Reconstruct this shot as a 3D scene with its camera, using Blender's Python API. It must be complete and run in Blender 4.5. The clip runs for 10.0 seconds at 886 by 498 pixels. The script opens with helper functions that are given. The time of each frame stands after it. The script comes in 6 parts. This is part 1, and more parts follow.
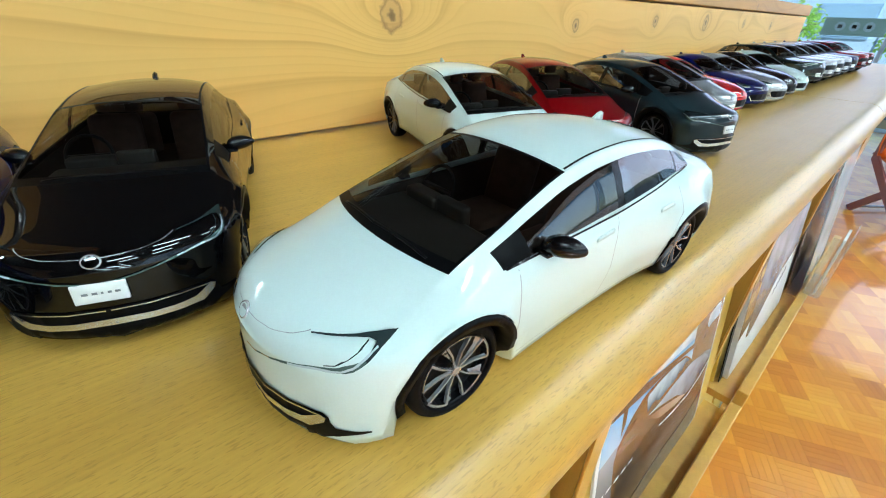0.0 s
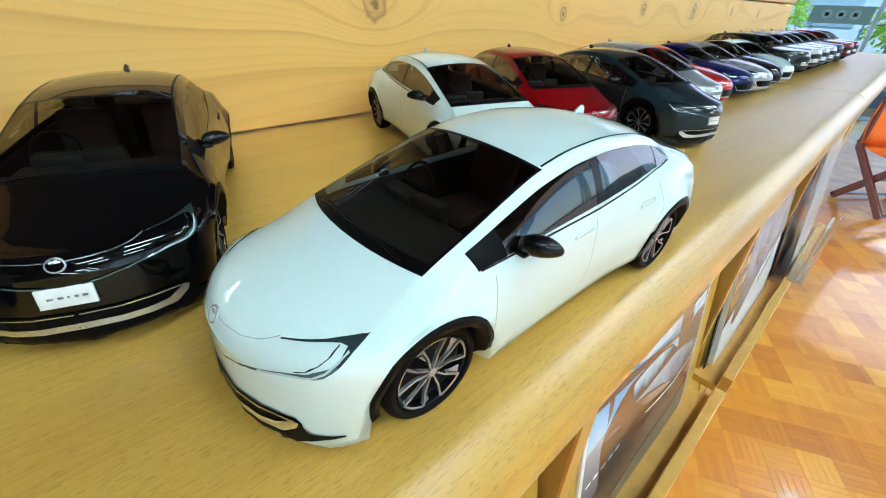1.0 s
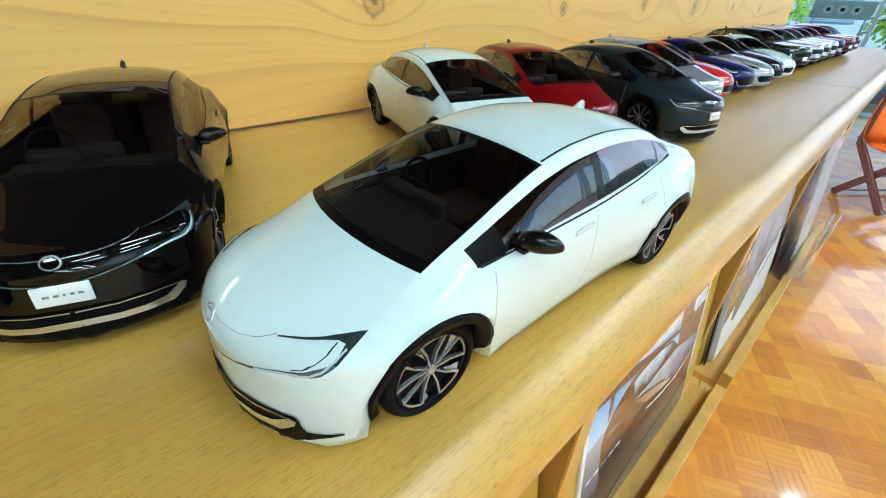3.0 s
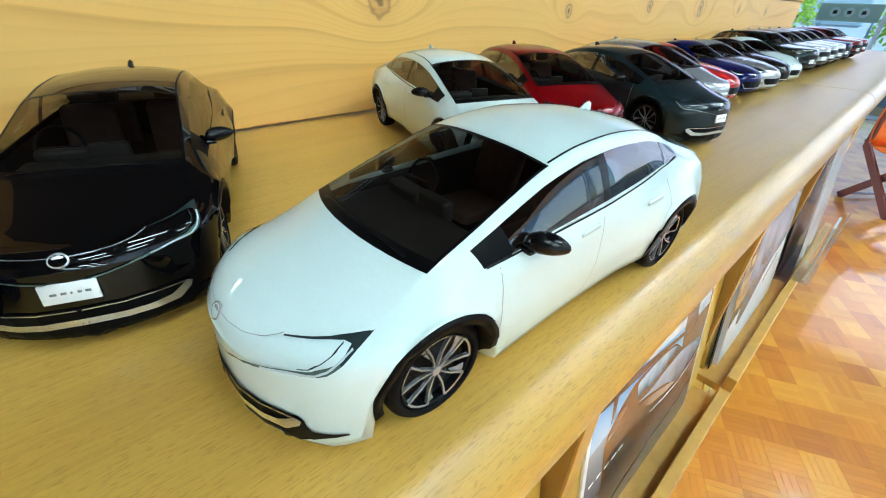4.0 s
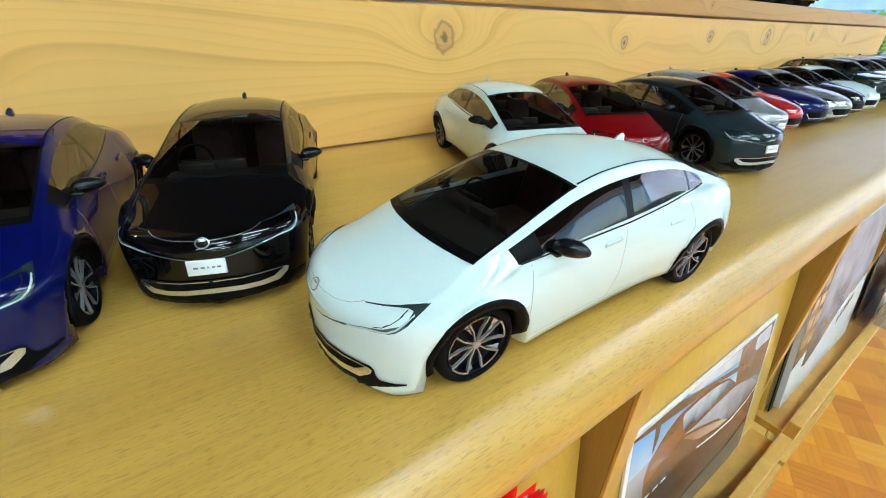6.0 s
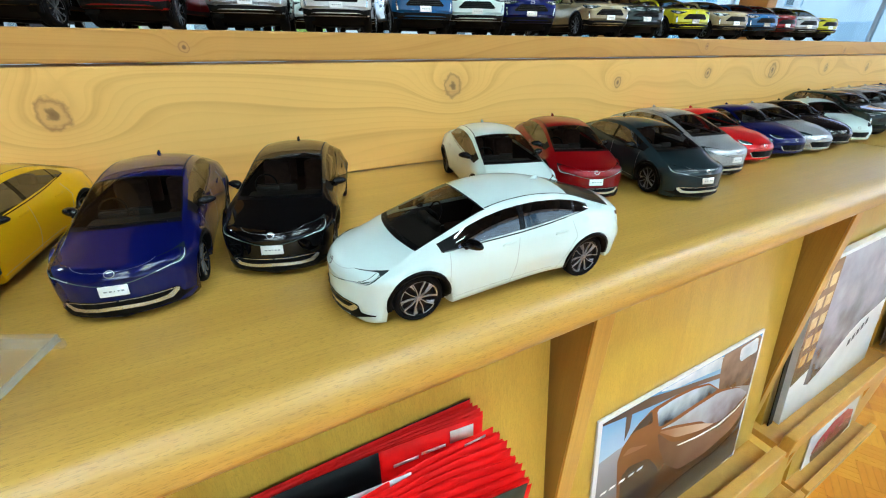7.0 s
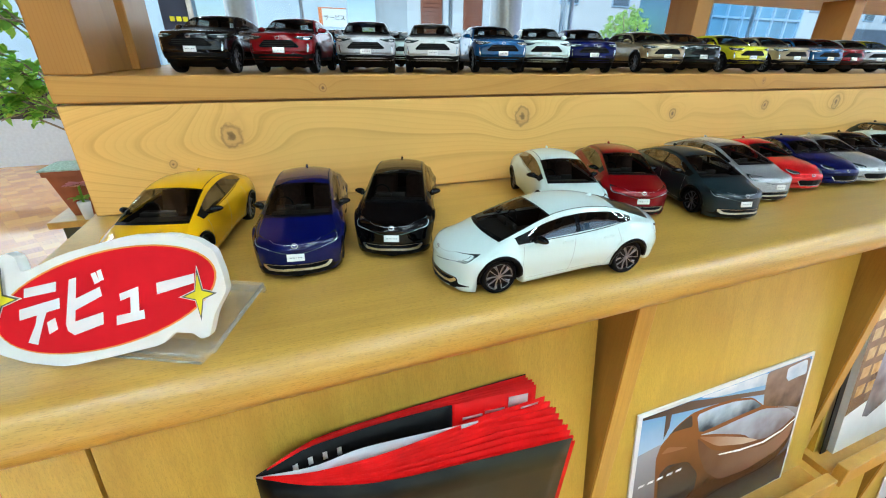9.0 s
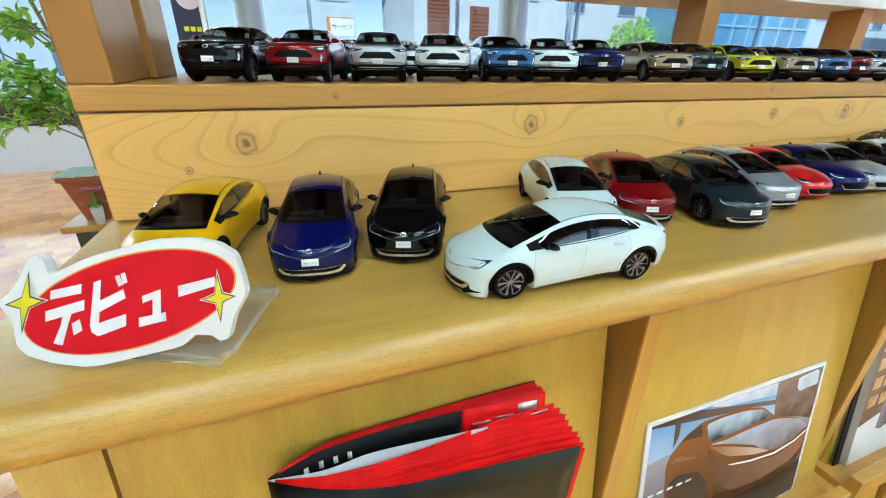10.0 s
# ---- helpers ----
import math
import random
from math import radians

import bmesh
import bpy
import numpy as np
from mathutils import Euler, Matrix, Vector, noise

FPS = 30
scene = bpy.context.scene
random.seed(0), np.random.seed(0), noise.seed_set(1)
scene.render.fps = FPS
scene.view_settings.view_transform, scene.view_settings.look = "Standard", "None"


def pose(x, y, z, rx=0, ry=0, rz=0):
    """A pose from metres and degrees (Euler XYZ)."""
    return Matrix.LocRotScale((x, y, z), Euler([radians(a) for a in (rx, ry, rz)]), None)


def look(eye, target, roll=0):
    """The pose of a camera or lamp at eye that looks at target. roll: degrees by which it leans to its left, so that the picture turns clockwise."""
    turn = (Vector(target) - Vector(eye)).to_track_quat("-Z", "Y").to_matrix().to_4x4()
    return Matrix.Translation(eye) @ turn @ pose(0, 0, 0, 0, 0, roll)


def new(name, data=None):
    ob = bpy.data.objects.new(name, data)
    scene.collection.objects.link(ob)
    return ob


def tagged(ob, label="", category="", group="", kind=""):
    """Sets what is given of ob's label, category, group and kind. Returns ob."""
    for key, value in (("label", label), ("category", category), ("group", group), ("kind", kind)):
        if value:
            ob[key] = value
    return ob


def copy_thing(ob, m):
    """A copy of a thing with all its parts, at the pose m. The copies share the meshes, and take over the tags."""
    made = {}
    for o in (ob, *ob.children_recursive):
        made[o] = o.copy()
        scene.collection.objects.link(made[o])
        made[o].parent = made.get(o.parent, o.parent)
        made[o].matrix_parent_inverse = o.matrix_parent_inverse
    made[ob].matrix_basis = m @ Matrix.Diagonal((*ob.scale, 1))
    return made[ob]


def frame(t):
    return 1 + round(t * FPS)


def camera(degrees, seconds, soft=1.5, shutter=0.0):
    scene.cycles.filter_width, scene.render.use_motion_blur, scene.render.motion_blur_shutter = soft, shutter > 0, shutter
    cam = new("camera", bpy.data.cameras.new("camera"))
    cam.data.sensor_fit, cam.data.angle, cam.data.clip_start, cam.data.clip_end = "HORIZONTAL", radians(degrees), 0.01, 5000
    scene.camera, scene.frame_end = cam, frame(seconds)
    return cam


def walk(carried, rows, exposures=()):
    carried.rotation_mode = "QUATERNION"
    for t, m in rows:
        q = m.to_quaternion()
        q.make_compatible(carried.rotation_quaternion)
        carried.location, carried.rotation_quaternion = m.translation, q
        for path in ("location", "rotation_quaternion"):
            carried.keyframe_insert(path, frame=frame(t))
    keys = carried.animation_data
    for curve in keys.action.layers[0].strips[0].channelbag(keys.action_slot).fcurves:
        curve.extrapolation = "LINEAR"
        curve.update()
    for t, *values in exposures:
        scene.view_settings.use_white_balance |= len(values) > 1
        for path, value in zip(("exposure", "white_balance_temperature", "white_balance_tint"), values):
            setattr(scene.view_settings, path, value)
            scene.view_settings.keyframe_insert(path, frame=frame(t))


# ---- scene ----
from mathutils.bvhtree import BVHTree

cam = camera(94.8, 10.0, soft=1.1)
PATH = [
    (0, (0.06817, 0.03407, 0.07313), (0.10653, 0.07720, 0.03977), 2.1),
    (0.5, (0.07247, 0.03353, 0.07477), (0.11117, 0.07567, 0.04053), 2.2),
    (1, (0.07203, 0.03357, 0.07440), (0.11090, 0.07513, 0.03967), 2.3),
    (1.5, (0.07237, 0.03330, 0.07410), (0.11130, 0.07460, 0.03913), 2.3),
    (2, (0.07267, 0.03363, 0.07437), (0.11153, 0.07493, 0.03933), 2.3),
    (2.5, (0.07273, 0.03383, 0.07410), (0.11150, 0.07517, 0.03900), 2.2),
    (4, (0.07227, 0.03433, 0.07360), (0.11067, 0.07613, 0.03863), 2.3),
    (4.5, (0.07183, 0.03470, 0.07380), (0.10980, 0.07710, 0.03910), 2.4),
    (5, (0.07137, 0.03413, 0.07397), (0.10843, 0.07787, 0.03997), 2.2),
    (5.5, (0.06940, 0.03173, 0.07483), (0.10493, 0.07727, 0.04157), 2.0),
    (6, (0.05910, 0.01780, 0.08033), (0.09220, 0.06577, 0.04797), 1.5),
    (6.2, (0.05627, 0.00647, 0.08617), (0.08850, 0.05537, 0.05430), 1.3),
    (7.3, (0.04367, -0.08017, 0.11623), (0.07013, -0.02707, 0.08587), 0.7),
    (7.5, (0.03760, -0.09257, 0.11853), (0.06310, -0.03887, 0.08840), 0.7),
    (8, (0.02320, -0.10523, 0.12407), (0.04677, -0.05020, 0.09470), 0.7),
    (8.5, (0.01060, -0.10430, 0.12563), (0.03270, -0.04840, 0.09677), 0.7),
    (9, (0.00333, -0.11173, 0.12970), (0.02453, -0.05530, 0.10123), 0.7),
    (9.5, (0.00323, -0.11417, 0.13043), (0.02403, -0.05730, 0.10253), 0.8),
    (10, (-0.00180, -0.11340, 0.13043), (0.01877, -0.05623, 0.10300), 0.7),
]
walk(cam, [(t, look(eye, target, roll)) for t, eye, target, roll in PATH], exposures=[(0.0, 0.10, 5950, 9), (5.5, 0.10, 5950, 9), (7.5, -0.02, 6000, 10), (10.0, -0.08, 6000, 11)])

# ---- light ----
world = bpy.data.worlds.new("sky")
scene.world = world
world.use_nodes = True
wn = world.node_tree
sky = wn.nodes.new("ShaderNodeTexSky")
sky.sky_type, sky.sun_disc = "NISHITA", False
sky.sun_elevation, sky.sun_rotation = radians(33.5), radians(212.7)
wn.nodes["Background"].inputs[1].default_value = 0.15
wn.links.new(sky.outputs[0], wn.nodes["Background"].inputs[0])
sun = new("sun", bpy.data.lights.new("sun", "SUN"))
sun.data.energy, sun.data.angle, sun.data.color = 5.0, radians(0.6), (1.0, 0.96, 0.9)
sun.matrix_world = look((-9, -14, 11), (0, 0, 0))

FLOOR = -1.26
CEIL = 2.55
S = 1 / 30


def area(name, eye, target, sx, sy, watts, color):
    ob = new(name, bpy.data.lights.new(name, "AREA"))
    ob.data.shape, ob.data.size, ob.data.size_y = "RECTANGLE", sx, sy
    ob.data.energy, ob.data.color = watts, color
    ob.matrix_world = look(eye, target)
    return ob


# ---- materials ----
def nodes(name):
    m = bpy.data.materials.new(name)
    m.use_nodes = True
    t = m.node_tree
    return m, t, t.nodes["Principled BSDF"]


def nd(t, kind, **kw):
    n = t.nodes.new(kind)
    for k, v in kw.items():
        n.inputs[k].default_value = v
    return n


def ramp(t, src, stops):
    r = t.nodes.new("ShaderNodeValToRGB")
    while len(r.color_ramp.elements) < len(stops):
        r.color_ramp.elements.new(0.5)
    for e, (p, c) in zip(r.color_ramp.elements, stops):
        e.position, e.color = p, (*c, 1)
    t.links.new(src, r.inputs[0])
    return r.outputs[0]


def math_(t, op, a, b=None, clamp=False):
    n = t.nodes.new("ShaderNodeMath")
    n.operation, n.use_clamp = op, clamp
    for i, v in enumerate((a, b)):
        if v is None:
            continue
        if isinstance(v, (int, float)):
            n.inputs[i].default_value = v
        else:
            t.links.new(v, n.inputs[i])
    return n.outputs[0]


def mix(t, fac, a, b, blend="MIX"):
    n = t.nodes.new("ShaderNodeMixRGB")
    n.blend_type = blend
    for i, v in enumerate((fac, a, b)):
        if isinstance(v, (int, float)):
            n.inputs[i].default_value = v
        elif isinstance(v, tuple):
            n.inputs[i].default_value = (*v, 1)
        else:
            t.links.new(v, n.inputs[i])
    return n.outputs[0]


def coords(t, scale=(1, 1, 1), loc=(0, 0, 0)):
    tc = t.nodes.new("ShaderNodeTexCoord")
    mp = t.nodes.new("ShaderNodeMapping")
    mp.inputs["Scale"].default_value = scale
    mp.inputs["Location"].default_value = loc
    t.links.new(tc.outputs["Object"], mp.inputs[0])
    return mp.outputs[0]


def noise_tex(t, vec, scale, detail=4.0, rough=0.5, dist=0.0):
    n = nd(t, "ShaderNodeTexNoise", Scale=scale, Detail=detail, Roughness=rough, Distortion=dist)
    t.links.new(vec, n.inputs["Vector"])
    return n.outputs["Fac"]


def bump(t, p, src, strength, distance):
    b = nd(t, "ShaderNodeBump", Strength=strength, Distance=distance)
    t.links.new(src, b.inputs["Height"])
    t.links.new(b.outputs[0], p.inputs["Normal"])


def plain(name, color, rough=0.5, metal=0.0, coat=0.0, var=0.06, size=30.0, spec=0.5):
    """A painted or moulded surface with slight mottling."""
    m, t, p = nodes(name)
    f = noise_tex(t, coords(t), size, 4)
    dark = tuple(c * (1 - var) for c in color)
    light = tuple(min(1, c * (1 + var)) for c in color)
    t.links.new(ramp(t, f, [(0.3, dark), (0.7, light)]), p.inputs["Base Color"])
    rr = math_(t, "ADD", math_(t, "MULTIPLY", noise_tex(t, coords(t), size * 3, 3), 0.12), max(0.0, rough - 0.06))
    t.links.new(rr, p.inputs["Roughness"])
    p.inputs["Metallic"].default_value = metal
    p.inputs["Coat Weight"].default_value = coat
    p.inputs["Coat Roughness"].default_value = 0.03
    p.inputs["Specular IOR Level"].default_value = spec
    return m


def paint(name, color, flake=0.0, rough=0.3, coat=1.0):
    """Car lacquer: pigment, fine flakes and a clear coat with slight ripple."""
    m, t, p = nodes(name)
    vec = coords(t)
    fl = noise_tex(t, vec, 2600, 1)
    dark = tuple(c * (1 - 0.35 * flake) for c in color)
    light = tuple(min(1, c * (1 + 0.5 * flake)) for c in color)
    base = ramp(t, fl, [(0.35, dark), (0.7, light)])
    dust = noise_tex(t, vec, 60, 5)
    t.links.new(mix(t, math_(t, "MULTIPLY", dust, 0.002), base, (0.5, 0.48, 0.44)), p.inputs["Base Color"])
    p.inputs["Metallic"].default_value = 0.55 * flake
    p.inputs["Roughness"].default_value = rough
    p.inputs["Specular IOR Level"].default_value = 0.03
    p.inputs["Coat Weight"].default_value = coat
    p.inputs["Coat Roughness"].default_value = 0.025
    return m


def beech(name, tone=1.0, rough=0.32, flecks=1.0, swap=False, hue=(1, 1, 1)):
    """Steamed beech veneer: soft bands along the grain with short dark flecks."""
    m, t, p = nodes(name)
    s1 = (1.6, 1.6, 22) if swap == "z" else ((22, 22, 1.6) if swap else (1.6, 22, 22))
    s2 = (330, 2400, 2400) if not swap else (2400, 2400, 330)
    band = noise_tex(t, coords(t, s1), 2.2, 5, 0.6, 0.4)
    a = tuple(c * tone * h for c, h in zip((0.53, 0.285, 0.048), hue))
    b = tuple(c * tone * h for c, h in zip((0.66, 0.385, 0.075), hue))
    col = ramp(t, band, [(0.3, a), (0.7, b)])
    fl = noise_tex(t, coords(t, s2), 1.0, 2, 0.5)
    fm = math_(t, "MULTIPLY", ramp(t, fl, [(0.575, (0, 0, 0)), (0.64, (1, 1, 1))]), 0.6 * flecks)
    big = noise_tex(t, coords(t, s1), 0.5, 3)
    hair = noise_tex(t, coords(t, (14, 900, 900) if not swap else (900, 900, 14)), 1.0, 3, 0.6)
    col = mix(t, ramp(t, hair, [(0.42, (0, 0, 0)), (0.75, (0.42, 0.42, 0.42))]), col, tuple(c * 0.66 for c in a))
    col = mix(t, fm, col, tuple(c * 0.6 for c in a))
    col = mix(t, math_(t, "MULTIPLY", big, 0.35), col, tuple(c * tone * h for c, h in zip((0.57, 0.34, 0.058), hue)))
    t.links.new(col, p.inputs["Base Color"])
    rr = math_(t, "ADD", math_(t, "MULTIPLY", noise_tex(t, coords(t), 35, 4), 0.15), rough - 0.07)
    t.links.new(rr, p.inputs["Roughness"])
    p.inputs["Coat Weight"].default_value = 0.75
    p.inputs["Coat Roughness"].default_value = 0.33
    p.inputs["Specular IOR Level"].default_value = 0.25
    bump(t, p, fl, 0.06, 0.0004)
    return m


def pine(name, knots, base=(0.86, 0.49, 0.135), line=(0.56, 0.25, 0.045), rings=150.0, axis="x", arcs=None):
    """Spruce plank along x: growth lines that bend round the knots given as (x, z, radius)."""
    m, t, p = nodes(name)
    tc = t.nodes.new("ShaderNodeTexCoord")
    sep = t.nodes.new("ShaderNodeSeparateXYZ")
    t.links.new(tc.outputs["Object"], sep.inputs[0])
    X, Z = (sep.outputs[0], sep.outputs[2]) if axis == "x" else (sep.outputs[2], sep.outputs[0])
    warp = math_(t, "MULTIPLY", math_(t, "SUBTRACT", noise_tex(t, coords(t, (1.6, 8, 9) if axis == "x" else (9, 8, 1.6)), 1.3, 1.5), 0.5), 0.065 if axis == "x" else 0.012)
    v = math_(t, "ADD", math_(t, "MULTIPLY", Z, 0.55), warp)
    core = None
    for kx, kz, r in knots:
        dx = math_(t, "DIVIDE", math_(t, "SUBTRACT", X, kx), r * 4.2)
        dz = math_(t, "DIVIDE", math_(t, "SUBTRACT", Z, kz), r * 2.6)
        d2 = math_(t, "ADD", math_(t, "MULTIPLY", dx, dx), math_(t, "MULTIPLY", dz, dz))
        g = math_(t, "POWER", 2.718, math_(t, "MULTIPLY", d2, -1.0))
        v = math_(t, "ADD", v, math_(t, "MULTIPLY", g, 3.0 * r))
        ex = math_(t, "DIVIDE", math_(t, "SUBTRACT", X, kx), r)
        ez = math_(t, "DIVIDE", math_(t, "SUBTRACT", Z, kz), r * 1.15)
        e = math_(t, "SQRT", math_(t, "ADD", math_(t, "MULTIPLY", ex, ex), math_(t, "MULTIPLY", ez, ez)))
        core = e if core is None else math_(t, "MINIMUM", core, e)
    if arcs is not None:
        ax, az = arcs
        dz = math_(t, "SUBTRACT", Z, az)
        bow = math_(t, "MULTIPLY", math_(t, "MULTIPLY", dz, dz), 75.0)
        vc = math_(t, "ADD", math_(t, "MULTIPLY", math_(t, "SUBTRACT", math_(t, "SUBTRACT", X, ax), bow), 0.48), math_(t, "MULTIPLY", warp, 0.25))
        w = math_(t, "MULTIPLY", math_(t, "SUBTRACT", ax + 0.115, X), 1 / 0.055, True)
        v = math_(t, "ADD", math_(t, "MULTIPLY", vc, w), math_(t, "MULTIPLY", v, math_(t, "SUBTRACT", 1.0, w)))
    s = math_(t, "FRACT", math_(t, "MULTIPLY", v, rings * 0.42))
    lines = ramp(t, s, [(0.0, (0.04, 0.04, 0.04)), (0.74, (0.14, 0.14, 0.14)), (0.94, (0.9, 0.9, 0.9)), (1.0, (0.04, 0.04, 0.04))])
    s3 = math_(t, "FRACT", math_(t, "MULTIPLY", v, rings * 1.9))
    thin = ramp(t, s3, [(0.0, (0, 0, 0)), (0.6, (0.08, 0.08, 0.08)), (0.93, (0.55, 0.55, 0.55)), (1.0, (0, 0, 0))])
    soft = noise_tex(t, coords(t, (2, 10, 20) if axis == "x" else (20, 10, 2)), 2.0, 4)
    fac = math_(t, "MULTIPLY", lines, math_(t, "ADD", math_(t, "MULTIPLY", soft, 1.05), -0.08), True)
    fine = noise_tex(t, coords(t, (12, 300, 300) if axis == "x" else (300, 300, 12)), 1.5, 3)
    col = mix(t, math_(t, "MULTIPLY", thin, math_(t, "MULTIPLY", soft, 0.55)), base, line)
    col = mix(t, fac, col, line)
    col = mix(t, math_(t, "MULTIPLY", fine, 0.16), col, tuple(c * 0.72 for c in base))
    if core is not None:
        rag = math_(t, "ADD", core, math_(t, "MULTIPLY", math_(t, "SUBTRACT", noise_tex(t, coords(t), 160, 3), 0.5), 0.9))
        halo = ramp(t, rag, [(0.0, (1, 1, 1)), (1.0, (0.55, 0.55, 0.55)), (1.0, (0.55, 0.55, 0.55))])
        ring = ramp(t, math_(t, "DIVIDE", rag, 2.4), [(0.0, (1, 1, 1)), (0.40, (0.9, 0.9, 0.9)), (0.46, (0.35, 0.35, 0.35)), (1.0, (0, 0, 0))])
        heart = ramp(t, math_(t, "DIVIDE", rag, 2.4), [(0.0, (1, 1, 1)), (0.12, (0.8, 0.8, 0.8)), (0.19, (0, 0, 0))])
        rind = ramp(t, math_(t, "DIVIDE", rag, 2.4), [(0.30, (0, 0, 0)), (0.40, (1, 1, 1)), (0.50, (0, 0, 0))])
        col = mix(t, math_(t, "MULTIPLY", ring, 0.55), col, (0.50, 0.25, 0.085))
        col = mix(t, math_(t, "MULTIPLY", rind, 0.55), col, (0.26, 0.11, 0.03))
        col = mix(t, math_(t, "MULTIPLY", heart, 0.75), col, (0.10, 0.045, 0.02))
    t.links.new(col, p.inputs["Base Color"])
    rr = math_(t, "ADD", math_(t, "MULTIPLY", soft, 0.15), 0.36)
    t.links.new(rr, p.inputs["Roughness"])
    p.inputs["Coat Weight"].default_value = 0.1
    p.inputs["Coat Roughness"].default_value = 0.3
    p.inputs["Specular IOR Level"].default_value = 0.25
    bump(t, p, math_(t, "ADD", fac, math_(t, "MULTIPLY", fine, 0.4)), 0.08, 0.0005)
    return m


def glass(name, tint=(0.30, 0.31, 0.32), low=0.03, rough=0.01, milk=0.0):
    """Thin clear sheet: tinted view through it, more gloss towards grazing angles."""
    m, t, p = nodes(name)
    t.nodes.remove(p)
    out = t.nodes["Material Output"]
    tr = nd(t, "ShaderNodeBsdfTransparent", Color=(*tint, 1))
    gl = nd(t, "ShaderNodeBsdfGlossy", Roughness=rough)
    lw = nd(t, "ShaderNodeLayerWeight", Blend=0.5)
    fac = math_(t, "ADD", math_(t, "MULTIPLY", math_(t, "POWER", lw.outputs["Facing"], 4.5), 0.4), low)
    mx = t.nodes.new("ShaderNodeMixShader")
    t.links.new(fac, mx.inputs[0])
    df = nd(t, "ShaderNodeBsdfDiffuse", Color=(0.8, 0.8, 0.76, 1))
    body = nd(t, "ShaderNodeMixShader", Fac=milk)
    t.links.new(tr.outputs[0], body.inputs[1])
    t.links.new(df.outputs[0], body.inputs[2])
    t.links.new(body.outputs[0], mx.inputs[1])
    t.links.new(gl.outputs[0], mx.inputs[2])
    t.links.new(mx.outputs[0], out.inputs[0])
    return m


def glow(name, color, strength):
    m, t, p = nodes(name)
    p.inputs["Base Color"].default_value = (*color, 1)
    p.inputs["Emission Color"].default_value = (*color, 1)
    p.inputs["Emission Strength"].default_value = strength
    return m


KNOTS = [(-0.044, 0.064, 0.0085), (0.25, 0.071, 0.0085), (0.471, 0.067, 0.0050), (0.641, 0.073, 0.0055), (0.80, 0.073, 0.0080), (0.965, 0.074, 0.0050), (1.12, 0.072, 0.0050), (-0.094, 0.042, 0.003)]
M = {}
M["beech"] = beech("beech_top")
M["beech_panel"] = beech("beech_panel", 1.06, 0.4, 0.6, True, (0.98, 1.08, 0.8))
# Darker copy of the beech: the dividers' shade is put into its tone.
M["beech_shaded"] = beech("beech_shaded", 0.62, 0.45, 0.6, True, (1.0, 0.98, 0.9))
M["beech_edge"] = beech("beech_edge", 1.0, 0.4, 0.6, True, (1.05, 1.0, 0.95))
M["pine_board"] = pine("pine_board", KNOTS, arcs=(-0.150, 0.060))
M["pine_lip"] = pine("pine_lip", [(0.039, 0.103, 0.003), (0.62, 0.105, 0.003), (1.0, 0.1, 0.003)], (0.58, 0.295, 0.068), (0.42, 0.18, 0.035), 260)
M["pine_post"] = pine("pine_post", [], (0.43, 0.20, 0.042), (0.32, 0.125, 0.023), 1500, "z")
M["tyre"] = plain("tyre_rubber", (0.004, 0.004, 0.005), 0.6, var=0.2, size=200, spec=0.08)
M["rim"] = plain("rim_silver", (0.38, 0.39, 0.42), 0.22, 0.65, 0.3)
M["rim_dark"] = plain("rim_dark", (0.004, 0.004, 0.005), 0.4, 0.0, spec=0.1)
M["trim"] = plain("black_plastic", (0.003, 0.003, 0.0035), 0.4, spec=0.08)
M["gloss_black"] = plain("gloss_black", (0.004, 0.004, 0.005), 0.24, 0, 0.15, spec=0.25)
M["interior"] = plain("interior_grey", (0.007, 0.005, 0.004), 0.6, spec=0.1)
M["seat"] = plain("seat_cloth", (0.060, 0.036, 0.027), 0.75, var=0.2, size=300, spec=0.1)
M["dash"] = plain("dash_grey", (0.022, 0.019, 0.017), 0.55, spec=0.2)
M["chrome"] = plain("chrome", (0.66, 0.67, 0.68), 0.16, 0.85, 0.3)
M["lamp"] = plain("lamp_lens", (0.020, 0.032, 0.034), 0.12, 0.0, 0.35, spec=0.2)
M["lamp_strip"] = plain("lamp_strip_lens", (0.075, 0.125, 0.115), 0.12, 0.0, 0.6)
M["lamp_bright"] = plain("lamp_guide", (0.50, 0.60, 0.62), 0.2, 0.0, 1.0)
M["plate"] = plain("plate_white", (0.80, 0.80, 0.78), 0.35)
M["ink"] = plain("ink_grey", (0.22, 0.23, 0.24), 0.5)
M["line"] = plain("panel_gap", (0.30, 0.33, 0.34), 0.5)
M["window"] = glass("car_glass", (0.68, 0.68, 0.66), 0.055)
M["side_window"] = glass("car_side_glass", (0.42, 0.42, 0.42), 0.2)
M["acrylic"] = glass("acrylic", (0.975, 0.98, 0.97), 0.09, 0.05, 0.10)
M["badge"] = plain("badge_silver", (0.60, 0.61, 0.63), 0.2, 0.4, 0.8)
M["tail"] = plain("tail_red", (0.25, 0.01, 0.01), 0.1, 0, 1.0)
M["white"] = plain("white_wall", (0.78, 0.78, 0.76), 0.6)
M["ceiling"] = plain("ceiling_brown", (0.034, 0.022, 0.014), 0.7, var=0.25, size=6, spec=0.1)
M["tube"] = glow("tube_light", (0.80, 1.0, 1.0), 50.0)

